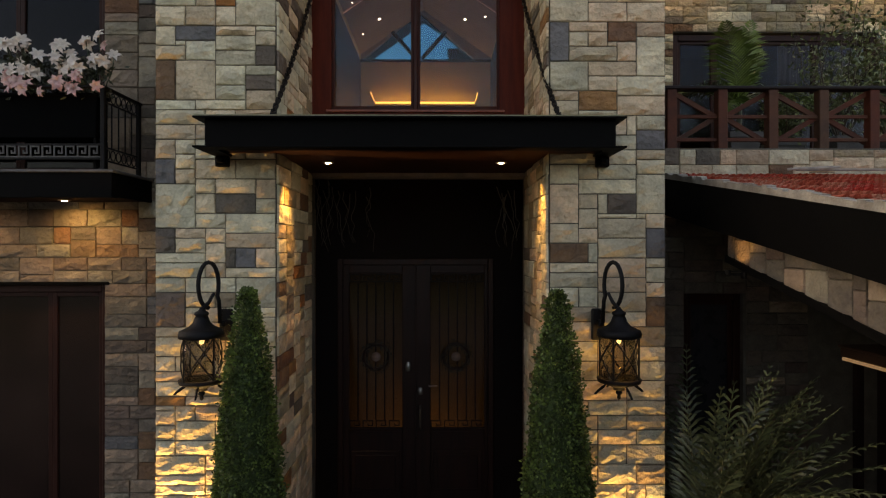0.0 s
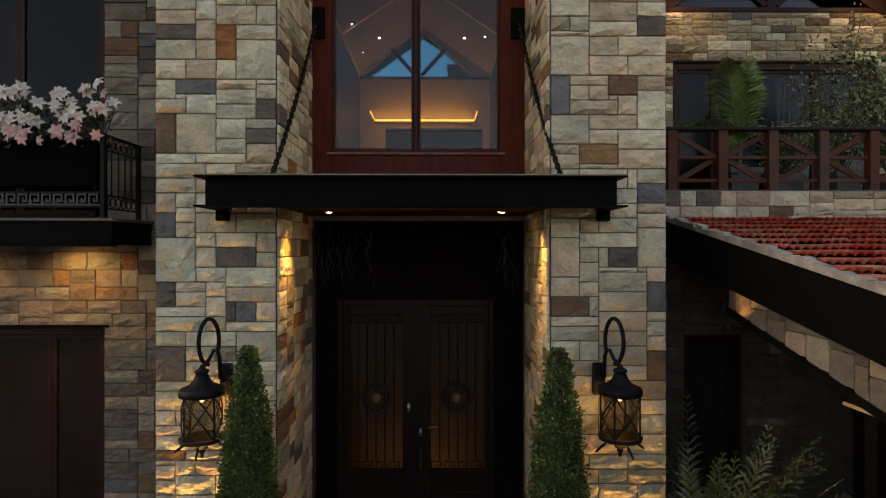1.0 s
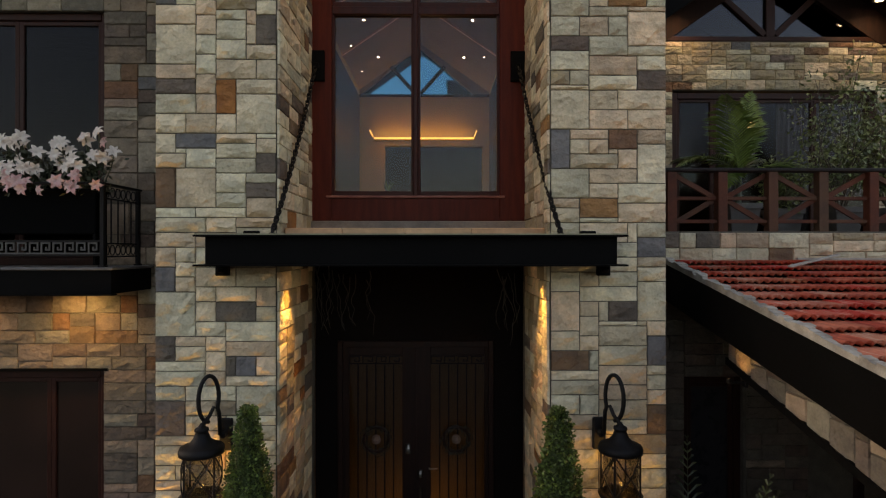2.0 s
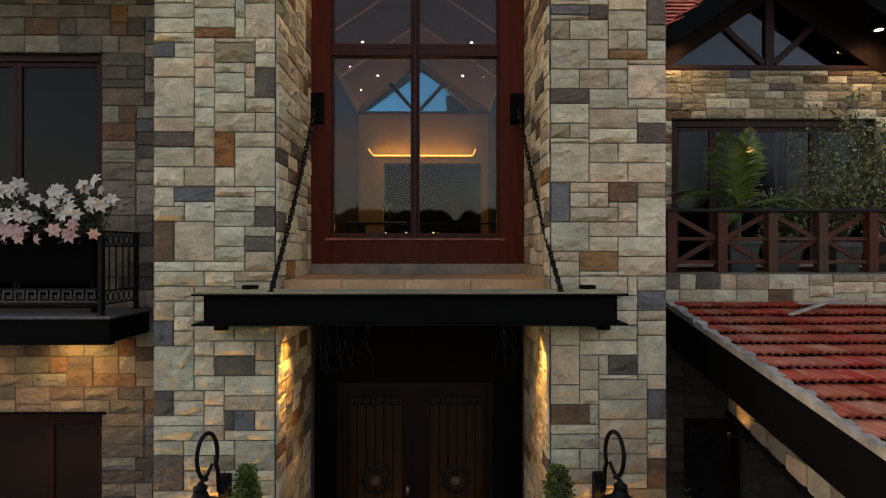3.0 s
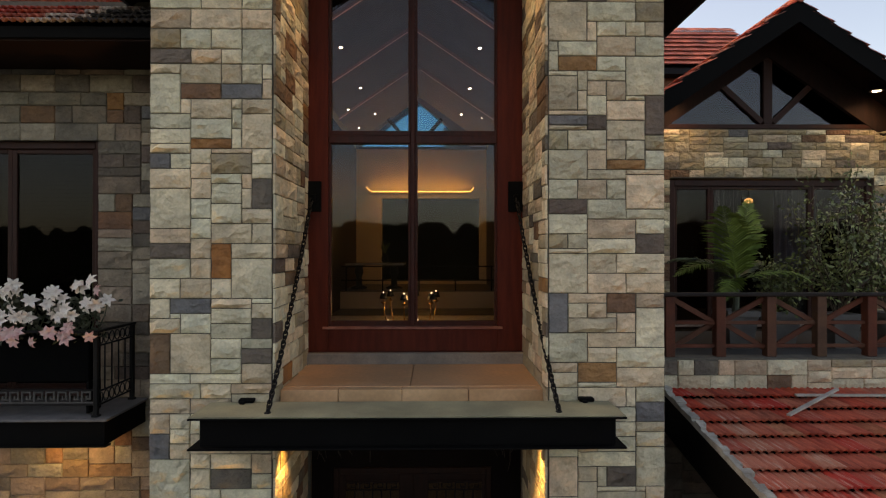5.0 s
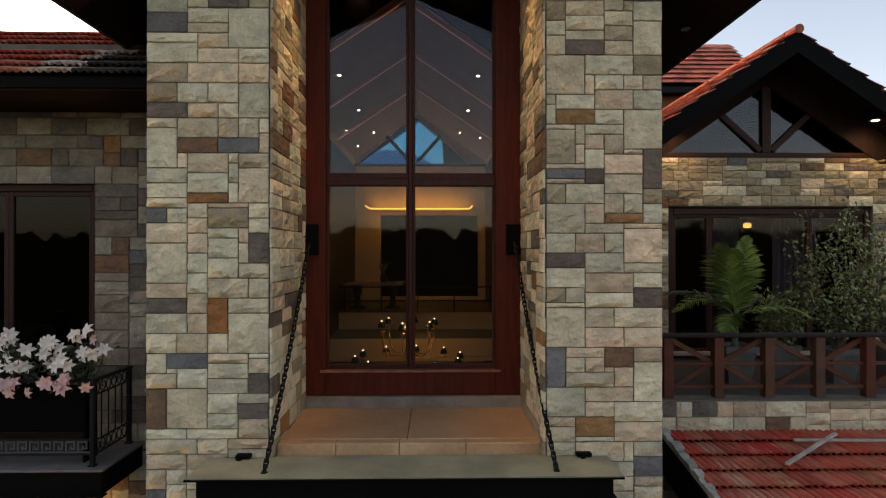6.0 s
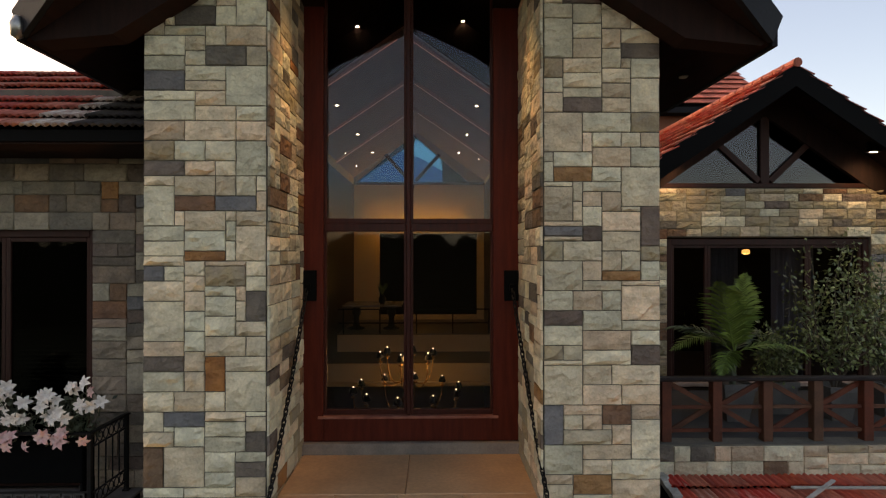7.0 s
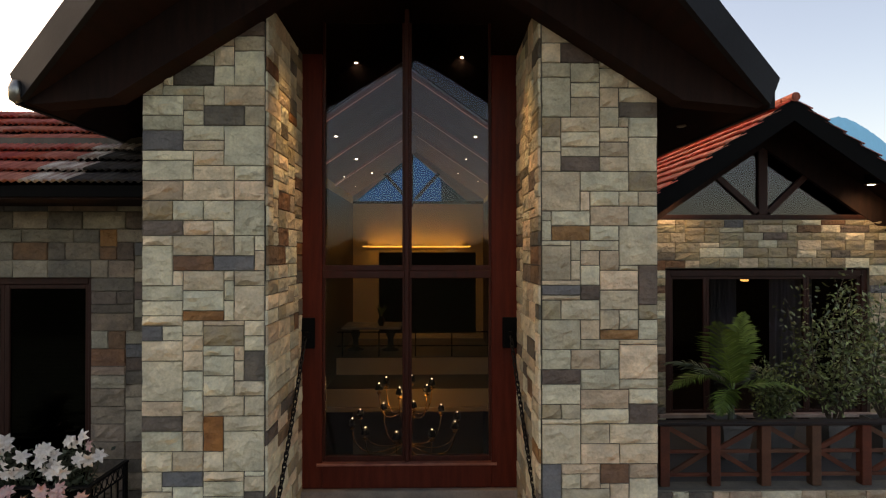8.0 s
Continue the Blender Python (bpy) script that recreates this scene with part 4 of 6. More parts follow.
lamp("hall_light", "POINT", (-0.3, 15.9, 5.6), 4.5, (1.0, 0.54, 0.15), size=0.3)
# fill with no fixture, added to brighten the gallery edges
lamp("gallery_fill", "POINT", (-0.3, 11.6, 4.1), 4.5, (1.0, 0.52, 0.14), size=0.2)
lamp("chandelier_light", "POINT", (-0.46, 9.85, 4.45), 5, (1.0, 0.66, 0.30), size=0.1)
for x in (-1.38, 0.88):
    sx = x * 0.30 - 0.19
    sz = EAVE + (3.32 - abs(sx - CX)) * SL - 0.004
    downlight(sx, 5.75, sz, 0.045, "soffit spots", "small round spotlight in the boarded soffit, lit")
    lamp("recess_spot", "SPOT", (sx, 5.75, sz - 0.05), 110, (1.0, 0.70, 0.36), (x * 1.12, 6.05, 7.0), 0.06, 36, 1.0)

BULB = emitter("bulb_glint", (1.0, 0.76, 0.5), 1.3)
SHADE = surface("black_shade", (0.02, 0.018, 0.017), rough=0.6, bump=0.05)
chand = thing("chandelier", (-0.46, 10.35, 3.72), "two-tier brass chandelier with curved arms and small dark shades", "chandelier")
part("stem", lathe(bmesh.new(), [(0.01, -0.50), (0.05, -0.42), (0.03, -0.2), (0.10, -0.1), (0.05, 0.0), (0.03, 0.15), (0.08, 0.25), (0.03, 0.35), (0.02, 0.6), (0.012, 6.05)], sides=14), BRASS, chand, smooth=True)
for count, rad_arm, z0, z1, turn in ((10, 0.96, -0.34, 0.0, 0.2), (6, 0.50, 0.28, 0.62, 0.35)):
    for i in range(count):
        a = 2 * math.pi * i / count + turn
        c, s = math.cos(a), math.sin(a)
        pts = []
        for k in range(9):
            u = k / 8
            r = rad_arm * (0.06 + 0.94 * math.sin(u * math.pi / 2))
            z = z0 - 0.16 * math.sin(u * math.pi) + (z1 - z0) * u ** 2.2
            pts.append((r * c, r * s, z))
        arm = part("arm", tube(bmesh.new(), pts, 0.011, 6), BRASS, chand, "curved brass arm", True)
        at = pts[-1]
        part("cup", lathe(bmesh.new(), [(0.008, -0.03), (0.045, 0.0), (0.05, 0.012), (0.014, 0.016), (0.013, 0.09), (0.004, 0.092)], at, 10), BRASS, arm, "brass candle cup", True)
        part("shade", lathe(bmesh.new(), [(0.075, 0.07), (0.042, 0.17), (0.038, 0.17), (0.070, 0.07)], at, 12), SHADE, arm, "small dark shade", True)
        part("bulb", lathe(bmesh.new(), [(0.003, 0.165), (0.013, 0.175), (0.012, 0.19), (0.003, 0.198)], at, 8), BULB, arm, "lit bulb tip")

table = thing("dining_table", (-1.50, 15.0, 4.28), "long grey stone-topped table on dark pedestals", "table")
part("tabletop", boxes((-0.78, 0.72, -0.6, 0.6, 0.62, 0.67), bevel=0.012), surface("grey_stone_top", (0.42, 0.42, 0.44), (0.30, 0.30, 0.32), rough=0.2, scale=3, bump=0.02), table, "polished grey stone top")
for x in (-0.5, 0.42):
    part("pedestal", lathe(bmesh.new(), [(0.22, 0.0), (0.22, 0.03), (0.09, 0.08), (0.07, 0.30), (0.12, 0.42), (0.10, 0.55), (0.20, 0.62)], (x, 0, 0), 14), SHADE, table, smooth=True)
vase = thing("potted_plant", (-1.30, 14.75, 4.95), "dark vase with upright leaves standing on the table", "potted plant")
part("vase", lathe(bmesh.new(), [(0.10, 0), (0.16, 0.12), (0.17, 0.28), (0.10, 0.40), (0.13, 0.46), (0.11, 0.46)], sides=16), SHADE, vase, smooth=True)
bm = bmesh.new()
rng = random.Random(4)
for i in range(40):
    a, tilt = rng.uniform(0, 6.28), rng.uniform(0.1, 0.7)
    d = Vector((math.cos(a) * tilt, math.sin(a) * tilt, 1)).normalized()
    s = d.orthogonal().normalized() * 0.03
    b = Vector((0, 0, 0.42))
    ln = rng.uniform(0.35, 0.7)
    vs = [bm.verts.new(q) for q in (b - s * 0.4, b + s * 0.4, b + d * ln * 0.6 + s, b + d * ln, b + d * ln * 0.6 - s)]
    bm.faces.new(vs)
part("leaves", bm, LEAF_BOX, vase)
vase.scale = (0.55, 0.55, 0.55)

# ---------------------------------------------------------------- west wing
FLOOR_B = 3.52
slab = thing("balcony_slab", (0, 0, 0), "black steel-edged balcony slab with a grey top", "balcony", kind="structure")
part("edge_beam", boxes((-7.0, -3.42, 5.95, 5.99, 3.25, 3.50), (-7.0, -3.40, 5.93, 6.03, 3.235, 3.25), bevel=0.004), BLACK_STEEL, slab)
part("end_beam", boxes((-3.46, -3.42, 5.99, WL - 0.02, 3.25, 3.50), bevel=0.004), BLACK_STEEL, slab)
part("deck", boxes((-7.0, -3.39, 5.92, WL - 0.02, 3.502, 3.53), bevel=0.005), surface("deck_grey", (0.16, 0.15, 0.145), (0.11, 0.105, 0.10), rough=0.8, bump=0.2), slab, "grey stone deck")
part("underside", boxes((-7.0, -3.46, 5.99, WL - 0.02, 3.26, 3.28)), SOFFIT, slab)
downlight(-4.24, 6.45, 3.256, 0.05, "balcony downlights")
lamp("balcony_spot", "SPOT", (-4.24, 6.36, 3.22), 14, (1.0, 0.68, 0.28), (-4.15, 6.80, 2.2), 0.05, 150, 1.0)
# second downlight and its spot are added out of view
downlight(-5.7, 6.45, 3.256, 0.05, "balcony downlights")
lamp("balcony_spot", "SPOT", (-5.7, 6.36, 3.22), 10, (1.0, 0.68, 0.28), (-5.7, 6.80, 2.2), 0.05, 150, 1.0)

rail = thing("balcony_railing", (-3.55, 6.02, FLOOR_B), "black wrought-iron balcony railing with a meander band and ring frieze", "railing")
H = 0.88
part("corner_post", boxes((-0.022, 0.022, -0.022, 0.022, 0, H), (-0.035, 0.035, -0.035, 0.035, 0, 0.03), bevel=0.004), IRON, rail)
part("end_post", boxes((-0.022, 0.022, 0.68, 0.724, 0, H), (-0.035, 0.035, 0.67, 0.734, 0, 0.03), bevel=0.004), IRON, rail)
part("top_rail", boxes((-0.03, 0.03, 0.03, 0.74, H, H + 0.025), (-3.4, 0.03, -0.03, 0.03, H, H + 0.025), bevel=0.005), IRON, rail)
for z in (0.12, 0.26, H - 0.14):
    part("side_rail", boxes((-0.010, 0.010, 0.022, 0.68, z - 0.008, z + 0.008), bevel=0.003), IRON, rail)
for k in range(1, 5):
    y = 0.022 + 0.66 * k / 5
    part("baluster", tube(bmesh.new(), [(0, y, 0.26), (0, y, H - 0.14)], 0.008, 6), IRON, rail)
for k in range(6):
    y = 0.075 + 0.105 * k
    for z in (0.19, H - 0.07):
        part("ring", tube(bmesh.new(), [(0, y + 0.045 * math.cos(q), z + 0.055 * math.sin(q)) for q in (2 * math.pi * j / 12 for j in range(13))], 0.006, 5), IRON, rail)
part("front_rail", boxes((-3.4, -0.022, -0.010, 0.010, 0.125, 0.145), (-3.4, -0.022, -0.010, 0.010, 0.275, 0.295), bevel=0.003), IRON, rail)
greek_key(-3.36, -0.03, 0.148, 0.124, -0.006, rail, surface("grey_iron", (0.09, 0.085, 0.08), rough=0.5, metal=0.2), 0.125)
trough = thing("flower_trough", (-5.1, 6.16, FLOOR_B + 0.36), "black metal flower trough hung inside the balcony rail", "planter")
part("trough", boxes((-1.7, 1.45, -0.10, 0.12, 0, 0.48), (-1.72, 1.47, -0.12, 0.14, 0.44, 0.48), bevel=0.01), surface("trough_black", (0.004, 0.004, 0.004), (0.003, 0.003, 0.003), rough=0.9, spec=0.03, bump=0.1), trough)
part("bracket", boxes((-1.7, -1.67, -0.10, 0.12, -0.33, 0.0), bevel=0.004), BLACK_STEEL, trough)
part("bracket", boxes((1.42, 1.45, -0.10, 0.12, -0.33, 0.0), bevel=0.004), BLACK_STEEL, trough)

PETAL_W = surface("white_petal", (0.80, 0.72, 0.63), (0.70, 0.60, 0.52), rough=0.6, scale=12, bump=0)
PETAL_P = surface("pink_petal", (0.66, 0.34, 0.31), (0.72, 0.52, 0.48), rough=0.6, scale=12, bump=0)
LEAF_G = surface("lily_leaf", (0.10, 0.11, 0.07), (0.045, 0.055, 0.032), rough=0.6, bump=0, island=0.4)
STEM_G = surface("green_stem", (0.05, 0.07, 0.03), rough=0.6, bump=0)


def lily_mesh(mat, seed):
    """Six curved petals opening towards +z."""
    rng = random.Random(seed)
    bm = bmesh.new()
    for i in range(6):
        a = math.pi / 3 * i + rng.uniform(-0.12, 0.12)
        c, s = math.cos(a), math.sin(a)
        ln = 0.085 * rng.uniform(0.85, 1.15)
        rows = []
        for k in range(5):
            u = k / 4
            r = ln * u
            z = 0.045 * math.sin(u * 1.9) - 0.028 * u * u * rng.uniform(0.6, 1.4)
            w = 0.024 * math.sin(math.pi * (0.12 + 0.86 * u))
            rows.append([bm.verts.new((r * c - w * s * q, r * s + w * c * q, z + (0.006 if q else 0))) for q in (-1, 0, 1)])
        for p, q in zip(rows, rows[1:]):
            for j in range(2):
                bm.faces.new((p[j], p[j + 1], q[j + 1], q[j]))
    me = bpy.data.meshes.new("blossom")
    bm.to_mesh(me)
    bm.free()
    me.materials.append(mat)
    return me


WHITE_LILIES = [lily_mesh(PETAL_W, k) for k in range(3)]
PINK_LILIES = [lily_mesh(PETAL_P, k + 7) for k in range(3)]
rng = random.Random(21)
for cx in (-5.05, -4.42, -3.80):
    fl = thing("lily_plant", (cx, 6.14, FLOOR_B + 0.83), "bunch of white and blush-pink lilies with grey-green leaves", "flowers", "balcony lilies")
    bm = bmesh.new()
    spots = [(Vector((rng.gauss(0, 0.15), rng.gauss(0, 0.06), rng.uniform(-0.04, 0.40))), Vector((rng.uniform(-1, 1), -0.6, 0.4))) for _ in range(420)]
    leaf_soup(bm, spots, rng, 0.075, 0.6)
    part("leaves", bm, LEAF_G, fl)
    for k in range(26):
        low = k >= 19
        p = Vector((rng.gauss(0, 0.17), -0.08 - rng.uniform(0, 0.12) - (0.10 if low else 0), rng.uniform(-0.02, 0.14) if low else rng.uniform(0.14, 0.60)))
        stalk = part("stalk", tube(bmesh.new(), [(p.x * 0.4, 0, -0.02), (p.x * 0.8, p.y * 0.4, p.z * 0.6), tuple(p)], 0.005, 4), STEM_G, fl)
        ob = new("blossom", rng.choice(PINK_LILIES if low or rng.random() < 0.05 else WHITE_LILIES))
        ob.parent = stalk
        d = Vector((rng.uniform(-0.8, 0.8), -1.0, rng.uniform(-0.5 if low else -0.2, 0.7))).normalized()
        ob.matrix_basis = Matrix.Translation(p) @ d.to_track_quat("Z", "Y").to_matrix().to_4x4() @ Matrix.Scale(rng.uniform(0.72, 1.02), 4)


def timber_window(name, label, x0, x1, z0, z1, y, splits, mat, glass_mat, category="window", f=0.09, depth=0.12):
    w = thing(name, (0, y, 0), label, category, kind="structure")
    part("frame", boxes((x0, x0 + f, 0, depth, z0, z1), (x1 - f, x1, 0, depth, z0, z1), (x0 + f, x1 - f, 0, depth, z1 - f, z1), (x0 + f, x1 - f, 0, depth, z0, z0 + f), bevel=0.008), mat, w)
    cuts = [x0 + f] + list(splits) + [x1 - f]
    for i, (a, b) in enumerate(zip(cuts, cuts[1:])):
        s = 0.055
        fr = part("sash", boxes((a, a + s, 0.03, 0.09, z0 + f, z1 - f), (b - s, b, 0.03, 0.09, z0 + f, z1 - f), (a + s, b - s, 0.03, 0.09, z0 + f, z0 + f + s), (a + s, b - s, 0.03, 0.09, z1 - f - s, z1 - f), bevel=0.006), mat, w)
        g = part("pane", boxes((a + s - 0.005, b - s + 0.005, 0.055, 0.061, z0 + f + s, z1 - f - s)), glass_mat, fr, "dark reflecting pane")
        g.visible_shadow = False
    return w


FRAME_DARK = surface("dark_red_frame", (0.045, 0.014, 0.009), (0.03, 0.010, 0.007), rough=0.5, spec=0.2, scale=3, bump=0.1, stretch=(6, 6, 0.6))
timber_window("window_balcony_west", "dark timber balcony window with black panes", -6.3, -3.97, 3.53, 6.56, WL + 0.06, (-5.06,), FRAME_DARK, GLASS_BLACK)
# opaque panes: the brown reflection and dim interior are put into their colour
timber_window("door_west", "dark timber glazed door under the balcony", -6.3, -3.97, GZ, 2.27, WL + 0.06, (-4.67,), FRAME_DARK, surface("painted_brown_pane", (0.024, 0.011, 0.008), (0.014, 0.007, 0.005), rough=0.2, spec=0.5, scale=1.5, bump=0.03), "door")
tagged(part("lintel_west", boxes((-6.3, -3.93, WL - 0.03, WL + 0.05, 2.275, 2.31), bevel=0.004), BLACK_STEEL), "thin black lintel over the side door", "lintel", kind="structure")
# same near-black walls, darkness put into the colour
wall("wall_room_west", [(-9.5, -2.9, 9.6, 9.8, GZ, 8.0), (-9.6, -9.5, WL, 9.8, GZ, 8.0), (-9.5, -2.9, 7.1, 9.6, 3.0, 3.4), (-9.5, -2.9, 7.1, 9.6, 6.9, 7.1)], MATS["room_shade"], "dark room behind the side wing windows")
blind = thing("window_blind", (-5.1, WL + 0.22, 3.6), "closed dark slatted blind behind the balcony window", "blind")
slat_me = part("slat", boxes((-1.1, 1.06, -0.015, 0.015, 0.0, 0.006)), SHADE, blind).data
for k in range(1, 58):
    ob = new("slat", slat_me)
    ob.parent = blind
    ob.matrix_basis = pose(0, 0, 0.05 * k, 25)

# west roof, eave and soffit
W_EAVE_Y, W_EAVE_Z, W_TOP_Y, W_TOP_Z = 5.77, 7.55, 7.95, 8.80
west_roof = thing("roof_west", (0, 0, 0), "red clay tile roof of the side wing, weathered grey beside the tower", "roof", kind="structure")
bm = bmesh.new()
prism(bm, [(W_EAVE_Y + 0.10, W_EAVE_Z - 0.13), (W_TOP_Y, W_TOP_Z - 0.16), (W_TOP_Y, W_TOP_Z - 0.11), (W_EAVE_Y + 0.10, W_EAVE_Z - 0.09)], "x", -10.5, LX0 - 0.005)
part("deck", bm, SOFFIT, west_roof)
bm = bmesh.new()
prism(bm, [(W_TOP_Y, W_TOP_Z - 0.03), (W_TOP_Y + 4, W_TOP_Z - 2.3), (W_TOP_Y + 4, W_TOP_Z - 2.4), (W_TOP_Y, W_TOP_Z - 0.12)], "x", -10.5, -2.9)
part("rear_slope", bm, TILE, west_roof)
part("eave_board", boxes((-10.5, LX0 - 0.005, W_EAVE_Y + 0.06, W_EAVE_Y + 0.09, W_EAVE_Z - 0.14, W_EAVE_Z - 0.02), bevel=0.004), BLACK_STEEL, west_roof)
part("soffit", boxes((-10.5, LX0 - 0.005, W_EAVE_Y + 0.09, WL, W_EAVE_Z - 0.16, W_EAVE_Z - 0.13)), SOFFIT, west_roof)

# ---------------------------------------------------------------- east porch
# the roof's unseen lower stretch down to P_LOWY is added to shade the porch
P_SL, P_TOPY, P_TOPZ, P_LOWY = 0.186, 6.93, 3.60, -2.5
PX0, PX1 = 2.74, 9.5


def porch_z(y):
    return P_TOPZ - (P_TOPY - y) * P_SL


porch = thing("roof_porch", (0, 0, 0), "low red clay tile porch roof with a cemented verge", "roof", kind="structure")
bm = bmesh.new()
prism(bm, [(P_LOWY, porch_z(P_LOWY) - 0.12), (P_TOPY, P_TOPZ - 0.12), (P_TOPY, P_TOPZ - 0.10), (P_LOWY, porch_z(P_LOWY) - 0.10)], "x", PX0 + 0.03, PX1)
part("deck", bm, SOFFIT, porch)
bm = bmesh.new()
prism(bm, [(P_LOWY - 0.05, porch_z(P_LOWY - 0.05) - 0.47), (P_TOPY, P_TOPZ - 0.47), (P_TOPY, P_TOPZ - 0.01), (P_LOWY - 0.05, porch_z(P_LOWY - 0.05) - 0.01)], "x", PX0 - 0.02, PX0 + 0.02)
part("verge_board", bm, BLACK_STEEL, porch, "black verge board")
bm = bmesh.new()
rng = random.Random(2)
n = 130
for i in range(n):
    a, b = P_LOWY + (P_TOPY - P_LOWY) * i / n, P_LOWY + (P_TOPY - P_LOWY) * (i + 1) / n
    w, h = 0.02 + rng.uniform(0, 0.07), 0.015 + rng.uniform(0, 0.035)
    prism(bm, [(a, porch_z(a) - 0.03), (b, porch_z(b) - 0.03), (b, porch_z(b) + h), (a, porch_z(a) + h)], "x", PX0 - 0.025, PX0 + w)
part("verge_mortar", bm, surface("pale_cement", (0.50, 0.46, 0.39), (0.26, 0.23, 0.19), rough=0.9, scale=5, bump=0.5, bump_scale=30), porch, "rough pale cement along the verge")
BEAM = wall("wall_porch_beam", [], MORTAR, "sloping stone-clad porch beam")
bm = bmesh.new()
prism(bm, [(1.75, 1.66), (5.62, 2.60), (5.62, porch_z(5.62) - 0.125), (1.75, porch_z(1.75) - 0.125)], "x", 2.88, 3.15)
bm.to_mesh(BEAM.data)
bm.free()
bm = bmesh.new()
prism(bm, [(1.75, 1.63), (5.63, 2.575), (5.63, 2.64), (1.75, 1.695)], "x", 2.845, 3.16)
tagged(part("trim_beam", bm, BLACK_STEEL), "dark edge board under the porch beam", "trim", kind="structure")
# walls out of view, added only to block light from the porch
wall("wall_porch_side", [(9.5, 9.7, -2.7, PR, GZ, 3.5), (3.3, 9.5, -2.7, -2.55, GZ, 1.7)], CEMENT, "unseen plain walls added to keep light out of the porch")
pl = thing("wall_light", (2.72, 5.32, 2.47), "small dark bracket light on the porch beam, lit", "wall lamp")
part("bracket", boxes((0.0, 0.165, -0.012, 0.012, -0.02, 0.004), (0.14, 0.165, -0.03, 0.03, -0.05, 0.16), bevel=0.003), IRON, pl)
part("cup", lathe(bmesh.new(), [(0.012, -0.02), (0.024, 0.0), (0.026, 0.03), (0.02, 0.03), (0.018, 0.01)], sides=12), IRON, pl, "small iron cup")
part("lens", lathe(bmesh.new(), [(0.002, 0.012), (0.017, 0.012), (0.017, 0.02), (0.002, 0.024)], sides=12), WARM, pl, "glowing lens")
lamp("porch_spot", "SPOT", (2.72, 5.32, 2.52), 1.6, WARM_LIGHT, (2.9, 5.28, 2.9), 0.02, 100, 0.8)
tagged(part("porch_post", boxes((8.9, 9.3, 1.9, 2.3, GZ, porch_z(2.1) - 0.12), bevel=0.02), CEMENT), "square cement porch post", "post")
# opaque pane: the porch roof's dark reflection is painted as its colour
timber_window("door_porch", "dark narrow porch door with a dim pane", 3.0, 3.75, GZ, 2.15, PR + 0.08, (), FRAME_DARK, surface("dark_reflection_pane", (0.03, 0.032, 0.036), rough=0.3, spec=0.2, bump=0), "door")
sh = tagged(part("porch_counter", boxes((4.62, 5.10, 3.6, 6.5, 1.47, 1.57), (4.60, 5.12, 3.58, 6.52, 1.57, 1.60), bevel=0.008), RAIL_WOOD), "brown timber counter top with a warm strip light under its edge", "counter")
part("strip_light", boxes((4.605, 4.63, 3.65, 6.45, 1.43, 1.466), bevel=0.004), emitter("counter_glow", (1.0, 0.58, 0.20), 0.09), sh, "thin warm strip light")
for x, y in ((4.72, 3.75), (5.0, 3.75), (4.72, 6.35), (5.0, 6.35)):
    part("leg", boxes((x - 0.04, x + 0.04, y - 0.04, y + 0.04, GZ, 1.47), bevel=0.006), SOFFIT, sh)
# loose battens on the tiles
for i, (p, q) in enumerate((((4.10, 6.47, 0), (7.0, 6.42, 0)), ((3.68, 5.93, 0), (4.64, 6.55, 0)))):
    bm = bmesh.new()
    a, b = Vector((p[0], p[1], porch_z(p[1]) + 0.095 + 0.03 * i)), Vector((q[0], q[1], porch_z(q[1]) + 0.095 + 0.03 * i))
    beam(bm, a, b, 0.045, 0.025)
    bmesh.ops.bevel(bm, geom=list(bm.edges), offset=0.004, segments=1, affect="EDGES")
    tagged(part("batten", bm, surface("grey_batten", (0.50, 0.44, 0.37), (0.34, 0.3, 0.25), rough=0.85, scale=6, bump=0.3)), "loose weathered grey timber batten lying on the tiles", "batten", "roof battens")

# ---------------------------------------------------------------- terrace
TR = 7.10
rl = thing("terrace_railing", (0, TR, 3.94), "brown timber terrace railing with crossed diagonals", "railing")
RH = 0.75
posts = [2.27 + 0.635 * k for k in range(9)]
for i, x in enumerate(posts):
    part("post", boxes((x - 0.06, x + 0.06, -0.06, 0.06, 0, RH), bevel=0.006), RAIL_WOOD, rl)
part("top_rail", boxes((2.17, 7.6, -0.075, 0.075, RH, RH + 0.045), bevel=0.01), surface("dark_cap", (0.022, 0.016, 0.014), rough=0.6, spec=0.2, bump=0.1), rl, "dark cap rail")
for i, (a, b) in enumerate(zip(posts, posts[1:])):
    for z in (0.42, 0.13):
        part("cross_rail", boxes((a + 0.06, b - 0.06, -0.018, 0.018, z - 0.022, z + 0.022), bevel=0.004), RAIL_WOOD, rl)
    mid_first = i % 2 == 0
    for zt in (RH - 0.03, 0.10):
        bm = bmesh.new()
        p, q = ((a + 0.05, 0.03, 0.42), (b - 0.05, 0.03, zt)) if mid_first else ((a + 0.05, 0.03, zt), (b - 0.05, 0.03, 0.42))
        beam(bm, p, q, 0.035, 0.06)
        part("diagonal", bm, RAIL_WOOD, rl)

timber_window("window_terrace", "wide dark timber terrace window with sliding panes", 4.16, 7.84, 3.86, 6.53, GW + 0.04, (4.93, 6.75), FRAME_DARK, glass("terrace_glass", (0.7, 0.71, 0.75), 0.3), f=0.11)
tagged(part("sill_terrace", boxes((4.02, 7.98, GW - 0.09, GW + 0.03, 3.92, 3.985), bevel=0.008), surface("pale_sill", (0.42, 0.30, 0.24), (0.30, 0.20, 0.16), rough=0.7, scale=4, bump=0.15)), "pale worn sill under the terrace window", "sill", kind="structure")
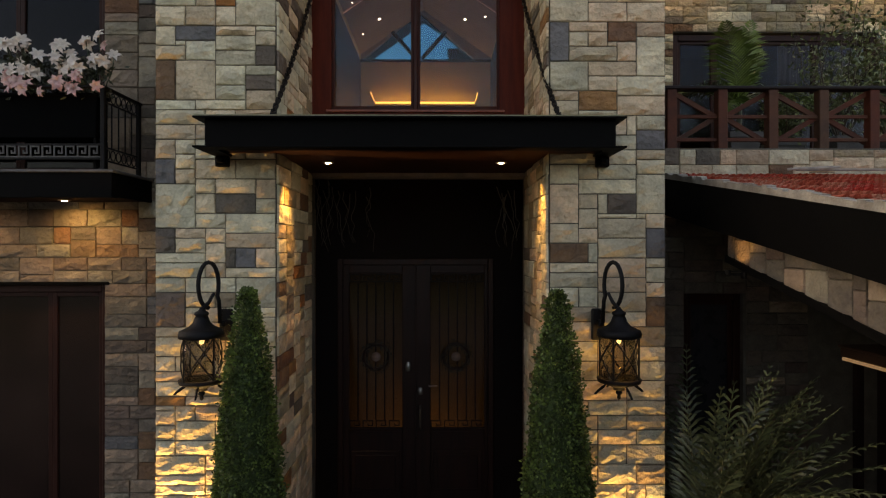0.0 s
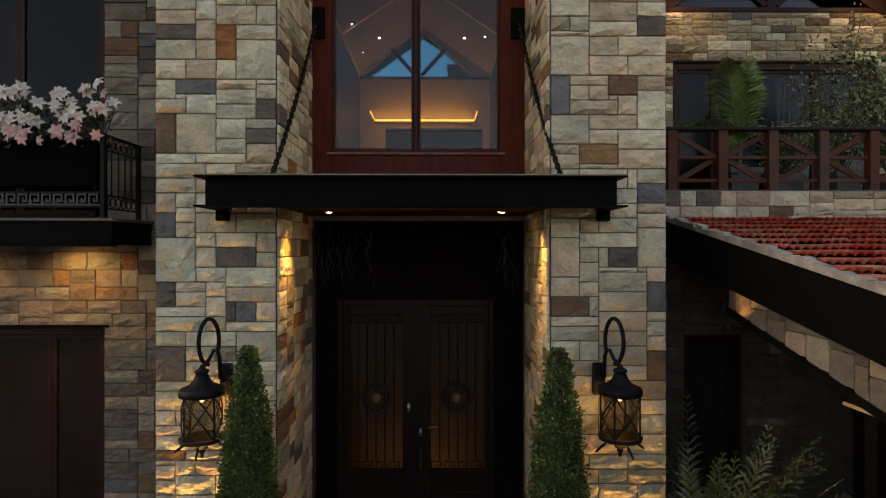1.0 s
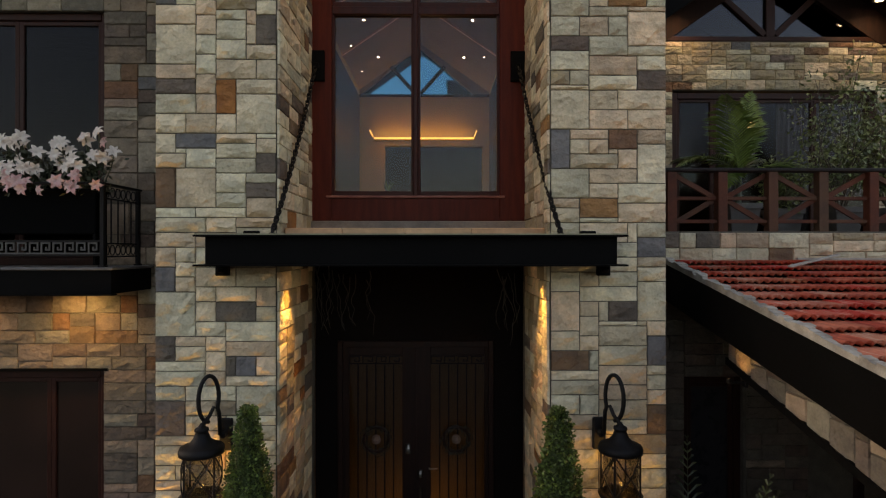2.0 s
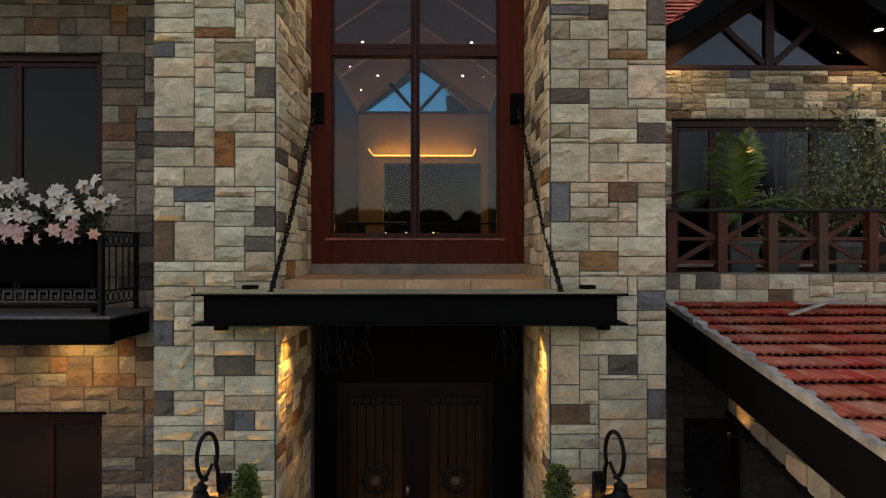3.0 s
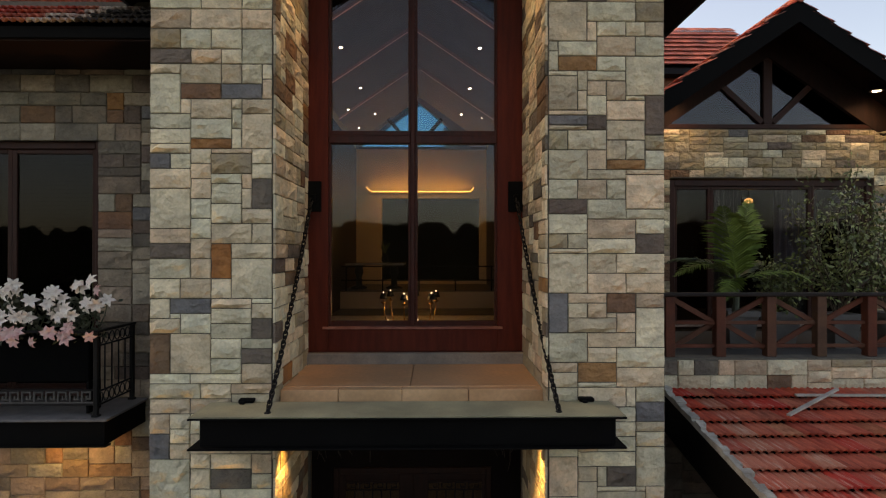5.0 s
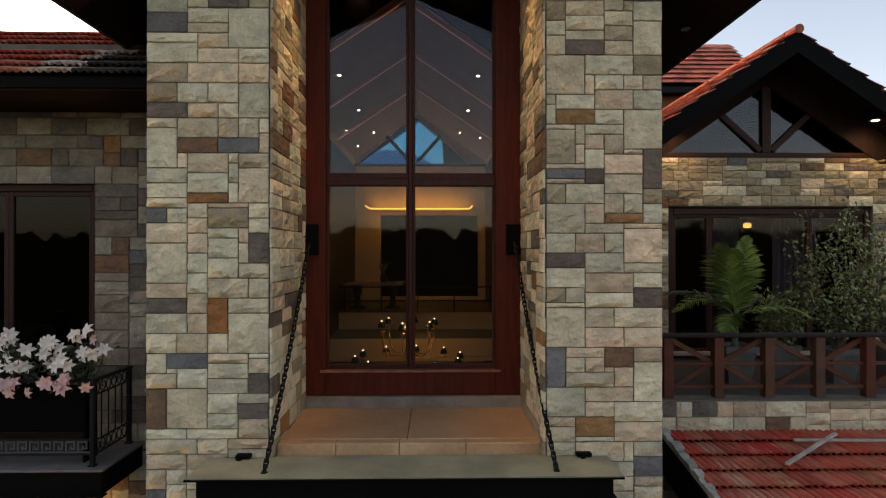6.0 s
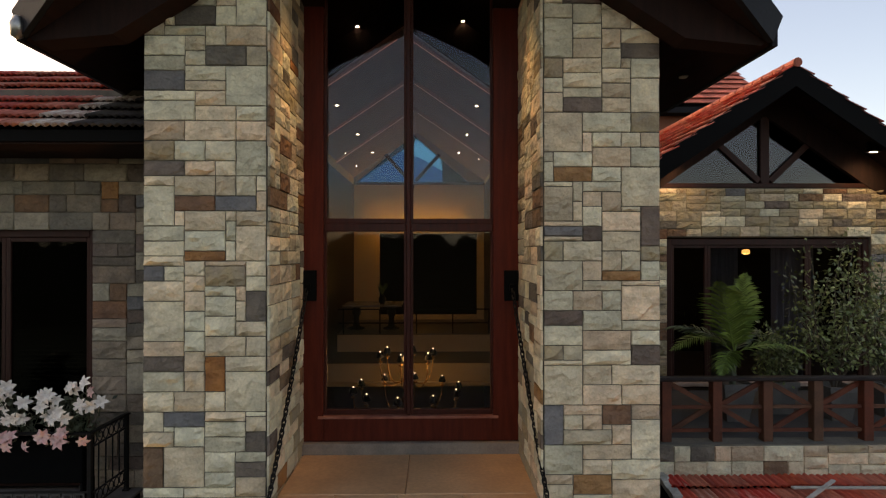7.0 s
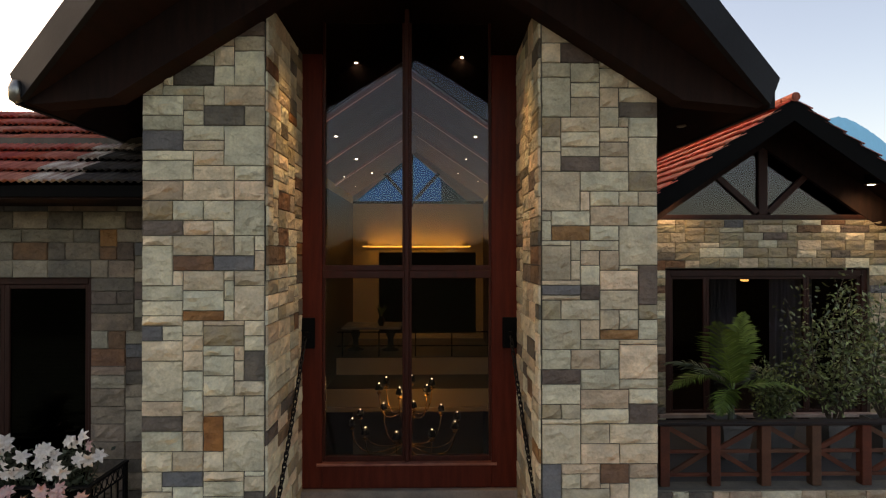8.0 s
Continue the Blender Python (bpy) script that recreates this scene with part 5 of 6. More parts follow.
wall("wall_room_east", [(3.6, 8.6, 14.0, 14.2, 3.7, 7.4), (3.4, 3.6, GW + 0.3, 14.2, 3.7, 7.4), (8.6, 8.8, GW + 0.3, 14.2, 3.7, 7.4)], MATS["room_shade"], "dark room behind the terrace window")
tagged(part("floor_room_east", boxes((3.4, 8.8, GW + 0.3, 14.2, 3.6, 3.84)), FLOOR_IN), "dark room floor", "floor", kind="structure")
tagged(part("ceiling_room_east", boxes((3.4, 8.8, GW + 0.3, 14.2, 7.40, 7.44)), SOFFIT), "dark room ceiling", "ceiling", kind="structure")
CURTAIN = surface("grey_curtain", (0.40, 0.39, 0.41), (0.30, 0.29, 0.31), rough=0.9, scale=2, bump=0.1, stretch=(10, 10, 0.4))
for x0, x1 in ((5.12, 5.58), (6.22, 6.98)):
    bm = bmesh.new()
    n = 36
    rows = []
    for j, z in enumerate((0.0, 1.3, 2.6)):
        rows.append([bm.verts.new((x0 + (x1 - x0) * (k / n * (1 - 0.12 * (j == 0))), 0.05 * math.sin(k * 1.15 + 0.4 * math.sin(j)), z)) for k in range(n + 1)])
    for r, q in zip(rows, rows[1:]):
        for k in range(n):
            bm.faces.new((r[k], r[k + 1], q[k + 1], q[k]))
    bmesh.ops.solidify(bm, geom=bm.faces, thickness=0.006)
    c = part("curtain", bm, CURTAIN, smooth=True)
    c.location = (0, GW + 0.30, 3.88)
    tagged(c, "grey fabric curtain hanging in folds behind the window", "curtain", "terrace curtains")
pend = thing("pendant_lamp", (6.47, 11.66, 6.30), "small glowing amber pendant lamp inside the room", "lamp")
part("shade", lathe(bmesh.new(), [(0.05, -0.05), (0.075, -0.04), (0.075, 0.03), (0.04, 0.05), (0.01, 0.05)], sides=14), emitter("amber_shade", (1.0, 0.50, 0.14), 1.1), pend, "amber glass shade", True)
part("cord", tube(bmesh.new(), [(0, 0, 0.08), (0, 0, 1.1)], 0.006, 6), IRON, pend)
lamp("pendant_light", "POINT", (6.47, 11.66, 6.12), 3, WARM_LIGHT, size=0.08)

# gable over the terrace
EX, EZ, ES = 5.93, 9.40, math.tan(radians(34.3))
E_FRONT, E_BACK, E_HALF = 9.2, 15.2, 3.4
er = thing("roof_gable_east", (0, 0, 0), "red clay tile gable roof with broad black barge boards", "roof", kind="structure")
for s in (-1, 1):
    def gz(u, drop):
        return EZ - drop - u * ES
    bm = bmesh.new()
    prism(bm, [(EX, gz(0, 0.13)), (EX + s * E_HALF, gz(E_HALF, 0.13)), (EX + s * E_HALF, gz(E_HALF, 0.115)), (EX, gz(0, 0.115))], "y", E_FRONT + 0.03, E_BACK)
    part("deck", bm, SOFFIT, er)
    bm = bmesh.new()
    prism(bm, [(EX, gz(0, 0.40)), (EX + s * E_HALF, gz(E_HALF, 0.40)), (EX + s * E_HALF, gz(E_HALF, 0.03)), (EX, gz(0, 0.03))], "y", E_FRONT - 0.02, E_FRONT + 0.03)
    part("barge_board", bm, BLACK_STEEL, er, "broad black barge board")
    bm = bmesh.new()
    prism(bm, [(EX, gz(0, 0.68)), (EX + s * E_HALF, gz(E_HALF, 0.68)), (EX + s * E_HALF, gz(E_HALF, 0.131)), (EX, gz(0, 0.131))], "y", GW - 0.03, GW + 0.1)
    part("wall_plate", bm, SOFFIT, er)
truss = thing("window_gable_truss", (0, GW, 0), "triangular gable window with a timber king post and struts", "window", kind="structure")
part("tie_beam", boxes((3.0, 9.2, -0.02, 0.10, 7.44, 7.52), bevel=0.006), FRAME_DARK, truss)
part("king_post", boxes((EX - 0.08, EX + 0.08, -0.01, 0.09, 7.521, EZ - 0.69), bevel=0.006), FRAME_DARK, truss)
for p, q in (((EX - 0.10, 0.04, 7.56), (5.12, 0.04, 8.20)), ((EX + 0.10, 0.04, 7.56), (6.70, 0.04, 8.20))):
    bm = bmesh.new()
    beam(bm, p, q, 0.09, 0.10)
    part("strut", bm, FRAME_DARK, truss)
bm = bmesh.new()
prism(bm, [(EX - 2.0, 7.522), (EX + 2.0, 7.522), (EX, EZ - 0.66)], "y", 0.05, 0.056)
gp = part("pane", bm, GLASS_DARK, truss, "dusky glass")
gp.visible_shadow = False
wall("wall_attic_east", [(3.0, 9.0, 13.5, 13.6, 7.45, 9.0)], MATS["room_shade"], "dark attic wall behind the gable glass")
for x, e in ((7.60, 16), (4.2, 13)):
    spot = downlight(x, 9.69, gz(abs(x - EX), 0.235), 0.08, "gable downlights", "small surface-mounted round spotlight under the gable soffit, lit")
    part("housing", lathe(bmesh.new(), [(0.10, 0.0), (0.105, 0.02), (0.105, 0.16), (0.09, 0.17)], sides=16), BLACK_STEEL, spot, "black round housing")
    lamp("gable_spot", "SPOT", (x, 9.62, gz(abs(x - EX), 0.28)), e, SOFT_LIGHT, (x, 9.9, 5.5), 0.05, 150, 1.0)

# far house behind the gable
fh = thing("far_house", (0, 0, 0), "distant orange-plastered house with a red tile roof", "house", kind="structure")
part("wall", boxes((3.0, 8.9, 15.8, 19.0, 3.0, 10.2)), surface("orange_plaster", (0.24, 0.09, 0.05), (0.18, 0.07, 0.04), rough=0.9, scale=2), fh)
bm = bmesh.new()
prism(bm, [(15.4, 10.25), (17.4, 12.05), (19.4, 10.25), (19.4, 10.1), (15.4, 10.1)], "x", 2.8, 9.2)
part("roof", bm, FASCIA, fh)

# ---------------------------------------------------------------- plants


def frond(bm, base, direction, length, droop, leaf, rng, n=26, spread=0.9):
    """A feather leaf: a drooping midrib with leaflets on both sides."""
    d = Vector(direction).normalized()
    p = Vector(base)
    rib = [p.copy()]
    for k in range(n):
        d = (d + Vector((0, 0, -droop / n))).normalized()
        p = p + d * length / n
        rib.append(p.copy())
    tube(bm, rib[::4] + [rib[-1]], 0.010, 4, 0.002)
    for k in range(4, n + 1):
        u = k / n
        t = (rib[k] - rib[k - 1]).normalized()
        side = t.cross(Vector((0, 0, 1))).normalized()
        nrm = side.cross(t)
        for s in (-1, 1):
            ln = leaf * math.sin(math.pi * (0.18 + 0.78 * u)) * rng.uniform(0.85, 1.1)
            v = (side * s * spread + t * 0.75 + nrm * rng.uniform(-0.1, 0.25)).normalized()
            w = t * 0.017
            a = rib[k]
            m1, tip = a + v * ln * 0.55 + Vector((0, 0, -0.02 * ln)), a + v * ln + Vector((0, 0, -0.25 * ln))
            vs = [bm.verts.new(q) for q in (a - w * 0.5, a + w * 0.5, m1 + w, tip, m1 - w)]
            bm.faces.new(vs)


PALM = surface("palm_leaf", (0.17, 0.24, 0.045), (0.09, 0.15, 0.03), rough=0.45, bump=0, scale=3, island=0.3)
ARECA = surface("yellowish_palm_leaf", (0.13, 0.14, 0.055), (0.045, 0.055, 0.023), rough=0.4, bump=0, scale=3, island=0.5)
POT = surface("grey_planter", (0.14, 0.125, 0.11), (0.10, 0.09, 0.08), rough=0.8, scale=4, bump=0.2)


def square_pot(parent, h=0.55, r=0.24):
    bm = bmesh.new()
    lathe(bm, [(r * 0.95, 0), (r * 1.3, h - 0.08), (r * 1.42, h - 0.08), (r * 1.42, h), (r * 1.2, h), (r * 1.15, h - 0.06)], sides=4)
    ob = part("pot", bm, POT, parent, "grey square tapered planter")
    ob.rotation_euler = (0, 0, radians(45))
    return ob


rng = random.Random(31)
palm = thing("potted_palm", (4.42, 8.35, 3.84), "green potted palm with arching feathery fronds", "palm")
square_pot(palm)
part("stem", tube(bmesh.new(), [(0, 0, 0.5), (0.02, 0, 0.8), (0.03, 0, 1.0)], 0.05, 8, 0.03), LEAF_G, palm)
for i, (dx, dy, dz, ln, dr, leaf) in enumerate(((-0.30, -0.30, 1, 1.25, 0.55, 0.52), (0.02, -0.15, 1, 1.20, 0.5, 0.46), (0.25, 0.1, 1, 1.0, 0.9, 0.36), (-0.75, -0.2, 0.85, 1.20, 1.6, 0.34), (0.85, -0.2, 0.62, 1.10, 1.3, 0.30),
                                                 (-0.55, -0.6, 0.55, 0.75, 1.9, 0.30), (-0.6, 0.5, 0.9, 1.1, 1.3, 0.34), (0.5, 0.5, 0.8, 0.9, 1.2, 0.30))):
    bm = bmesh.new()
    frond(bm, (0.03, 0, 0.95), (dx, dy, dz), ln, dr, leaf, rng, 34)
    part("frond", bm, PALM if i < 6 else ARECA, palm)



def shrub(x, y, z, h, wide, seed, label):
    rng = random.Random(seed)
    t = thing("potted_shrub", (x, y, z), label, "shrub", "terrace shrubs")
    square_pot(t, 0.5, 0.22)
    bm = bmesh.new()
    spots = []
    for k in range(16):
        a = rng.uniform(0, 6.28)
        pts = [Vector((0.03 * math.cos(a), 0.03 * math.sin(a), 0.45))]
        d = Vector((math.cos(a) * 0.35, math.sin(a) * 0.35, 1)).normalized()
        n = rng.randrange(6, 11)
        for j in range(n):
            d = (d + Vector((rng.gauss(0, 0.16), rng.gauss(0, 0.16), rng.uniform(-0.05, 0.1)))).normalized()
            p = pts[-1] + d * (h - 0.5) / 9
            p.x = max(-wide, min(wide, p.x))
            pts.append(p)
            if j > 0:
                for q in range(14):
                    o = Vector((rng.gauss(0, 0.075), rng.gauss(0, 0.08), rng.gauss(0, 0.07)))
                    spots.append((p + o, o.normalized() + Vector((0, 0, -0.2))))
        tube(bm, pts, 0.014, 5, 0.004)
    part("branch_work", bm, surface("branch_bark", (0.12, 0.09, 0.06), rough=0.85), t)
    bm = bmesh.new()
    leaf_soup(bm, spots, rng, 0.078, 0.62)
    part("foliage", bm, surface("shrub_leaf", (0.21, 0.24, 0.085), (0.07, 0.10, 0.035), rough=0.45, bump=0, scale=5, island=0.7), t)


shrub(5.95, 8.35, 3.84, 2.5, 0.36, 5, "tall leafy green shrub in a grey planter")
shrub(5.30, 8.7, 3.84, 1.3, 0.22, 6, "small leafy green shrub in a grey planter")
shrub(6.85, 8.5, 3.84, 2.3, 0.36, 7, "tall leafy green shrub in a grey planter")

for i, (x, y, hgt) in enumerate(((2.28, 4.70, 1.15), (2.42, 4.90, 1.12), (2.24, 4.92, 1.08), (2.32, 5.15, 1.18))):
    rng = random.Random(50 + i)
    p = thing("areca_palm", (x, y, GZ), "dark bushy areca palm growing by the porch", "palm", "porch palms")
    for k in range(12):
        a = rng.uniform(0, 6.28)
        t = rng.uniform(0.12, 0.42)
        if math.cos(a) < -0.25:
            a = math.pi - a
        bm = bmesh.new()
        frond(bm, (rng.uniform(-0.06, 0.06), rng.uniform(-0.06, 0.06), 0.0), (math.cos(a) * t, math.sin(a) * t, 1.0), hgt * rng.uniform(1.6, 2.1), rng.uniform(0.9, 1.9), 0.32, rng, 28, 0.6)
        part("frond", bm, ARECA, p)

# ---------------------------------------------------------------- distance


def ridge_line(name, y, x0, x1, n, height, seed, mat, label, category):
    bm = bmesh.new()
    lo, hi = [], []
    for k in range(n + 1):
        x = x0 + (x1 - x0) * k / n
        lo.append(bm.verts.new((x, y, GZ - 5)))
        hi.append(bm.verts.new((x, y + abs(y) * 0.05, height(x, seed))))
    for k in range(n):
        bm.faces.new((lo[k], lo[k + 1], hi[k + 1], hi[k]))
    return tagged(part(name, bm, mat), label, category, kind="structure")


# distance haze is painted: a blue base colour with a weak blue glow
HILL = surface("haze_painted_hill", (0.05, 0.17, 0.30), (0.04, 0.14, 0.26), rough=1.0, scale=0.004, detail_scale=0.02, bump=0)
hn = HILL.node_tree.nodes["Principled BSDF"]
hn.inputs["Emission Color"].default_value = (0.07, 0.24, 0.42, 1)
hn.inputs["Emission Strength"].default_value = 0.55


def hill_height(x, seed):
    peak = 565 * math.exp(-((x - 2275) / 520) ** 2) + 370 * math.exp(-((x + 250) / 500) ** 2)
    return 200 + peak + 14 * noise.noise((x * 0.008, seed, 0)) + 7 * noise.noise((x * 0.05, seed, 3))



ridge_line("backdrop_hills", 3000, -4000, 4300, 500, hill_height, 4, HILL, "hills on the horizon, blue haze put into their glowing colour", "hills")


def grove_height(x, seed):
    return 7.7 + 1.6 * noise.noise((x * 0.05, seed, 0)) + 1.1 * noise.noise((x * 0.25, seed, 5)) + 0.9 * noise.noise((x * 0.9, seed, 2)) + 0.5 * noise.noise((x * 3.1, seed, 8))


ridge_line("backdrop_grove", -38, -110, 110, 700, grove_height, 7, surface("grove_dark", (0.02, 0.028, 0.016), (0.012, 0.016, 0.01), rough=0.95, scale=0.3, bump=0), "dark line of trees across the forecourt", "trees")

# ---------------------------------------------------------------- stones, laid last
ACCENT_L = [(0, 26, 3, 2, "o"), (0, 42, 3, 7, "d"), (8, 54, 2, 4, "b"), (0, 57, 2, 5, "d"), (6, 65, 4, 4, "d"), (0, 71, 2, 5, "b"), (0, 88, 2, 8, "n"),
            (10, 95, 2, 4, "d"), (2, 100, 4, 3, "b"), (6, 107, 2, 7, "o"), (10, 121, 2, 6, "d"), (6, 128, 4, 4, "t"), (0, 129, 2, 3, "b"), (4, 133, 4, 2, "o"),
            (3, 143, 4, 3, "n"), (7, 143, 4, 3, "b"), (0, 150, 4, 3, "d"), (0, 167, 4, 4, "b"), (6, 172, 4, 4, "d"), (3, 180, 4, 4, "d"), (8, 190, 4, 3, "d")]
LARGE_L = [(8, 46, 4, 6, "p"), (0, 62, 4, 9, "p"), (2, 88, 4, 8, "p"), (8, 103, 4, 8, "p"), (0, 117, 4, 8, "p"), (9, 133, 3, 7, "p"), (0, 140, 3, 8, "p"),
           (9, 150, 3, 7, "p"), (8, 164, 4, 8, "p"), (9, 180, 3, 7, "p")]
ACCENT_R = [(10, 42, 2, 6, "n"), (0, 55, 4, 4, "n"), (10, 56, 2, 6, "b"), (6, 65, 3, 4, "d"), (9, 78, 3, 4, "b"), (3, 86, 4, 4, "o"), (0, 96, 2, 8, "b"),
            (6, 100, 3, 4, "n"), (9, 112, 3, 4, "d"), (0, 113, 2, 3, "t"), (0, 120, 4, 3, "d"), (6, 129, 4, 2, "o"), (0, 133, 2, 4, "t"), (10, 136, 2, 8, "d"),
            (0, 138, 4, 2, "b"), (1, 149, 4, 3, "o"), (2, 163, 4, 3, "d"), (8, 174, 4, 3, "d"), (2, 185, 4, 4, "d")]
LARGE_R = [(0, 63, 3, 8, "p"), (9, 65, 3, 8, "p"), (0, 90, 4, 6, "p"), (9, 93, 3, 8, "p"), (0, 104, 4, 8, "p"), (8, 121, 4, 7, "p"), (0, 127, 4, 6, "p"),
           (0, 141, 3, 7, "p"), (8, 144, 4, 8, "p"), (0, 155, 4, 8, "p"), (9, 163, 3, 7, "p"), (0, 174, 3, 8, "p")]
FRONT = (("p", 97), ("t", 2), ("d", 1))
SIDE = (("p", 72), ("t", 14), ("d", 7), ("n", 5), ("o", 2))
lay_stones(PIER_L, (LX0, PF + 0.015, 0), 0, LX1 - LX0, GZ, 9.0, ACCENT_L + LARGE_L, seed=11, mix=FRONT, cw=(LX1 - LX0) / 12)
lay_stones(PIER_R, (RX0, PF + 0.015, 0), 0, RX1 - RX0, GZ, 9.0, ACCENT_R + LARGE_R, seed=12, mix=FRONT, cw=(RX1 - RX0) / 12)
lay_stones(RET_R, (RX0 - 0.014, WF, 0), radians(-90), WF - PF, GZ, 9.2, seed=13, mix=SIDE, relief=0.45)
lay_stones(RET_L, (LX1 + 0.014, PF, 0), radians(90), WF - PF, GZ, 9.2, seed=14, mix=SIDE, relief=0.45)
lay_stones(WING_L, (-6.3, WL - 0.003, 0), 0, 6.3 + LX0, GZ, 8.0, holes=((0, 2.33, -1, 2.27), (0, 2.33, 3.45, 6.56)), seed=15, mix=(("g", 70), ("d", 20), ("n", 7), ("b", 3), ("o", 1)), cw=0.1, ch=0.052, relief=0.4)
lay_stones(PARAPET, (RX1, PR - 0.003, 0), 0, 5.6, 3.1, 3.94, seed=17, mix=(("p", 86), ("d", 5), ("b", 3), ("n", 4), ("t", 8)), cw=0.1)
# nearly all dark stones: the porch's shade is put into the mix
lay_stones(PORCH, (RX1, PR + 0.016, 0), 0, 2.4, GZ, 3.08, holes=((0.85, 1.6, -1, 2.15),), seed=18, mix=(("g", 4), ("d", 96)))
# mostly tan stones: the spotlights' warm tone is partly put into the mix
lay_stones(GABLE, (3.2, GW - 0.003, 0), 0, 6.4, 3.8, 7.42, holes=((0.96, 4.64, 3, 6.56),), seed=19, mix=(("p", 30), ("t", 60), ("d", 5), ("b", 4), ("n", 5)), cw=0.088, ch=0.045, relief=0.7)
# the beam's shade under the roof also comes from dark stones
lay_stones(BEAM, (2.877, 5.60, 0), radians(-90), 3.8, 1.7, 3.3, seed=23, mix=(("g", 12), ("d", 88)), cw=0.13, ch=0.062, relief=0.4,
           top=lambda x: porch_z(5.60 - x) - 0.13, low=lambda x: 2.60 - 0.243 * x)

# ---------------------------------------------------------------- roof tiles, laid last


def tile_mesh(width, length, mat, seed):
    """A double-fluted interlocking tile; it runs up along +y from its lower edge, and lies on z = 0."""
    rng = random.Random(seed)
    bm = bmesh.new()
    n = 12
    top, tail = [], []
    lip, under = [], []
    for k in range(n + 1):
        u = k / n
        x = width * u
        z = 0.030 + 0.030 * abs(math.sin(u * 3 * math.pi)) ** 0.8
        dip = 0.007 * math.cos(u * 6 * math.pi)
        top.append(bm.verts.new((x, dip, z + 0.012)))
        lip.append(bm.verts.new((x, dip + 0.012, z - 0.012)))
        under.append(bm.verts.new((x, dip + 0.07, z - 0.016)))
        tail.append(bm.verts.new((x, length + 0.06, z - 0.052)))
    for k in range(n):
        bm.faces.new((top[k], top[k + 1], tail[k + 1], tail[k]))
        bm.faces.new((lip[k], lip[k + 1], top[k + 1], top[k]))
        bm.faces.new((under[k], under[k + 1], lip[k + 1], lip[k]))
    bmesh.ops.recalc_face_normals(bm, faces=bm.faces)
    for f in bm.faces:
        f.smooth = len(f.verts) == 4 and abs(f.normal.z) > 0.5
    me = bpy.data.meshes.new("tile")
    bm.to_mesh(me)
    bm.free()
    me.materials.append(mat)
    return me


def lay_tiles(parent, origin, across, up, cols, rows, width, length, pick, seed, joined=False):
    """Rows of tiles from the eave upwards. across and up: directions along and up the slope."""
    rng = random.Random(seed)
    across, up = Vector(across).normalized(), Vector(up).normalized()
    nrm = across.cross(up).normalized()
    base = Matrix((across, up, nrm)).transposed().to_4x4()
    kinds = {}
    verts, faces = [], []
    for r in range(rows):
        for c in range(cols):
            mat = pick(c, r, rng)
            if mat is None:
                continue
            if mat.name not in kinds:
                kinds[mat.name] = tile_mesh(width, length, mat, seed)
            me = kinds[mat.name]
            at = Vector(origin) + across * (c * width + rng.uniform(-0.006, 0.006)) + up * (r * length + rng.uniform(-0.006, 0.006)) + nrm * rng.uniform(-0.002, 0.005)
            m = Matrix.Translation(at) @ base @ pose(0, 0, 0, rng.uniform(-0.6, 0.6), rng.uniform(-0.6, 0.6), rng.uniform(-0.6, 0.6))
            if joined:
                k = len(verts)
                verts += [m @ v.co for v in me.vertices]
                faces += [tuple(i + k for i in p.vertices) for p in me.polygons]
            else:
                ob = new("tile", me)
                ob.parent = parent
                ob.matrix_basis = m
    if joined:
        me = bpy.data.meshes.new("tiles")
        me.from_pydata(verts, [], faces)
        me.materials.append(joined)
        ob = new("tiles", me)
        ob.parent = parent
        tagged(ob, kind="stuff")


TILE_DEEP = surface("deep_red_tile", (0.52, 0.115, 0.070), (0.28, 0.062, 0.042), rough=0.75, scale=5, stretch=(6, 0.7, 1), detail_scale=50, bump=0.35, vary=0.08, spec=0.15)
TILE_DUSK = surface("dusty_tile", (0.54, 0.165, 0.125), (0.31, 0.088, 0.068), rough=0.8, spec=0.15, scale=5, stretch=(6, 0.7, 1), detail_scale=50, bump=0.35, vary=0.10)
TILE_BRIGHT = surface("orange_tile", (0.50, 0.15, 0.08), (0.32, 0.08, 0.045), rough=0.8, spec=0.15, scale=6, detail_scale=50, bump=0.35, vary=0.12)

TILE_REST = surface("joined_tile", (0.50, 0.135, 0.088), (0.30, 0.078, 0.054), rough=0.6, scale=2, detail_scale=30, bump=0.3, island=0.3, spec=0.3)


def porch_pick(c, r, rng):
    if c <= 2 and rng.random() < 0.35 or (c < 6 and 6 <= r <= 12 and rng.random() < 0.3):
        return TILE_OLD
    return rng.choices((TILE, TILE_DEEP, TILE_BRIGHT), (6, 3, 1))[0]


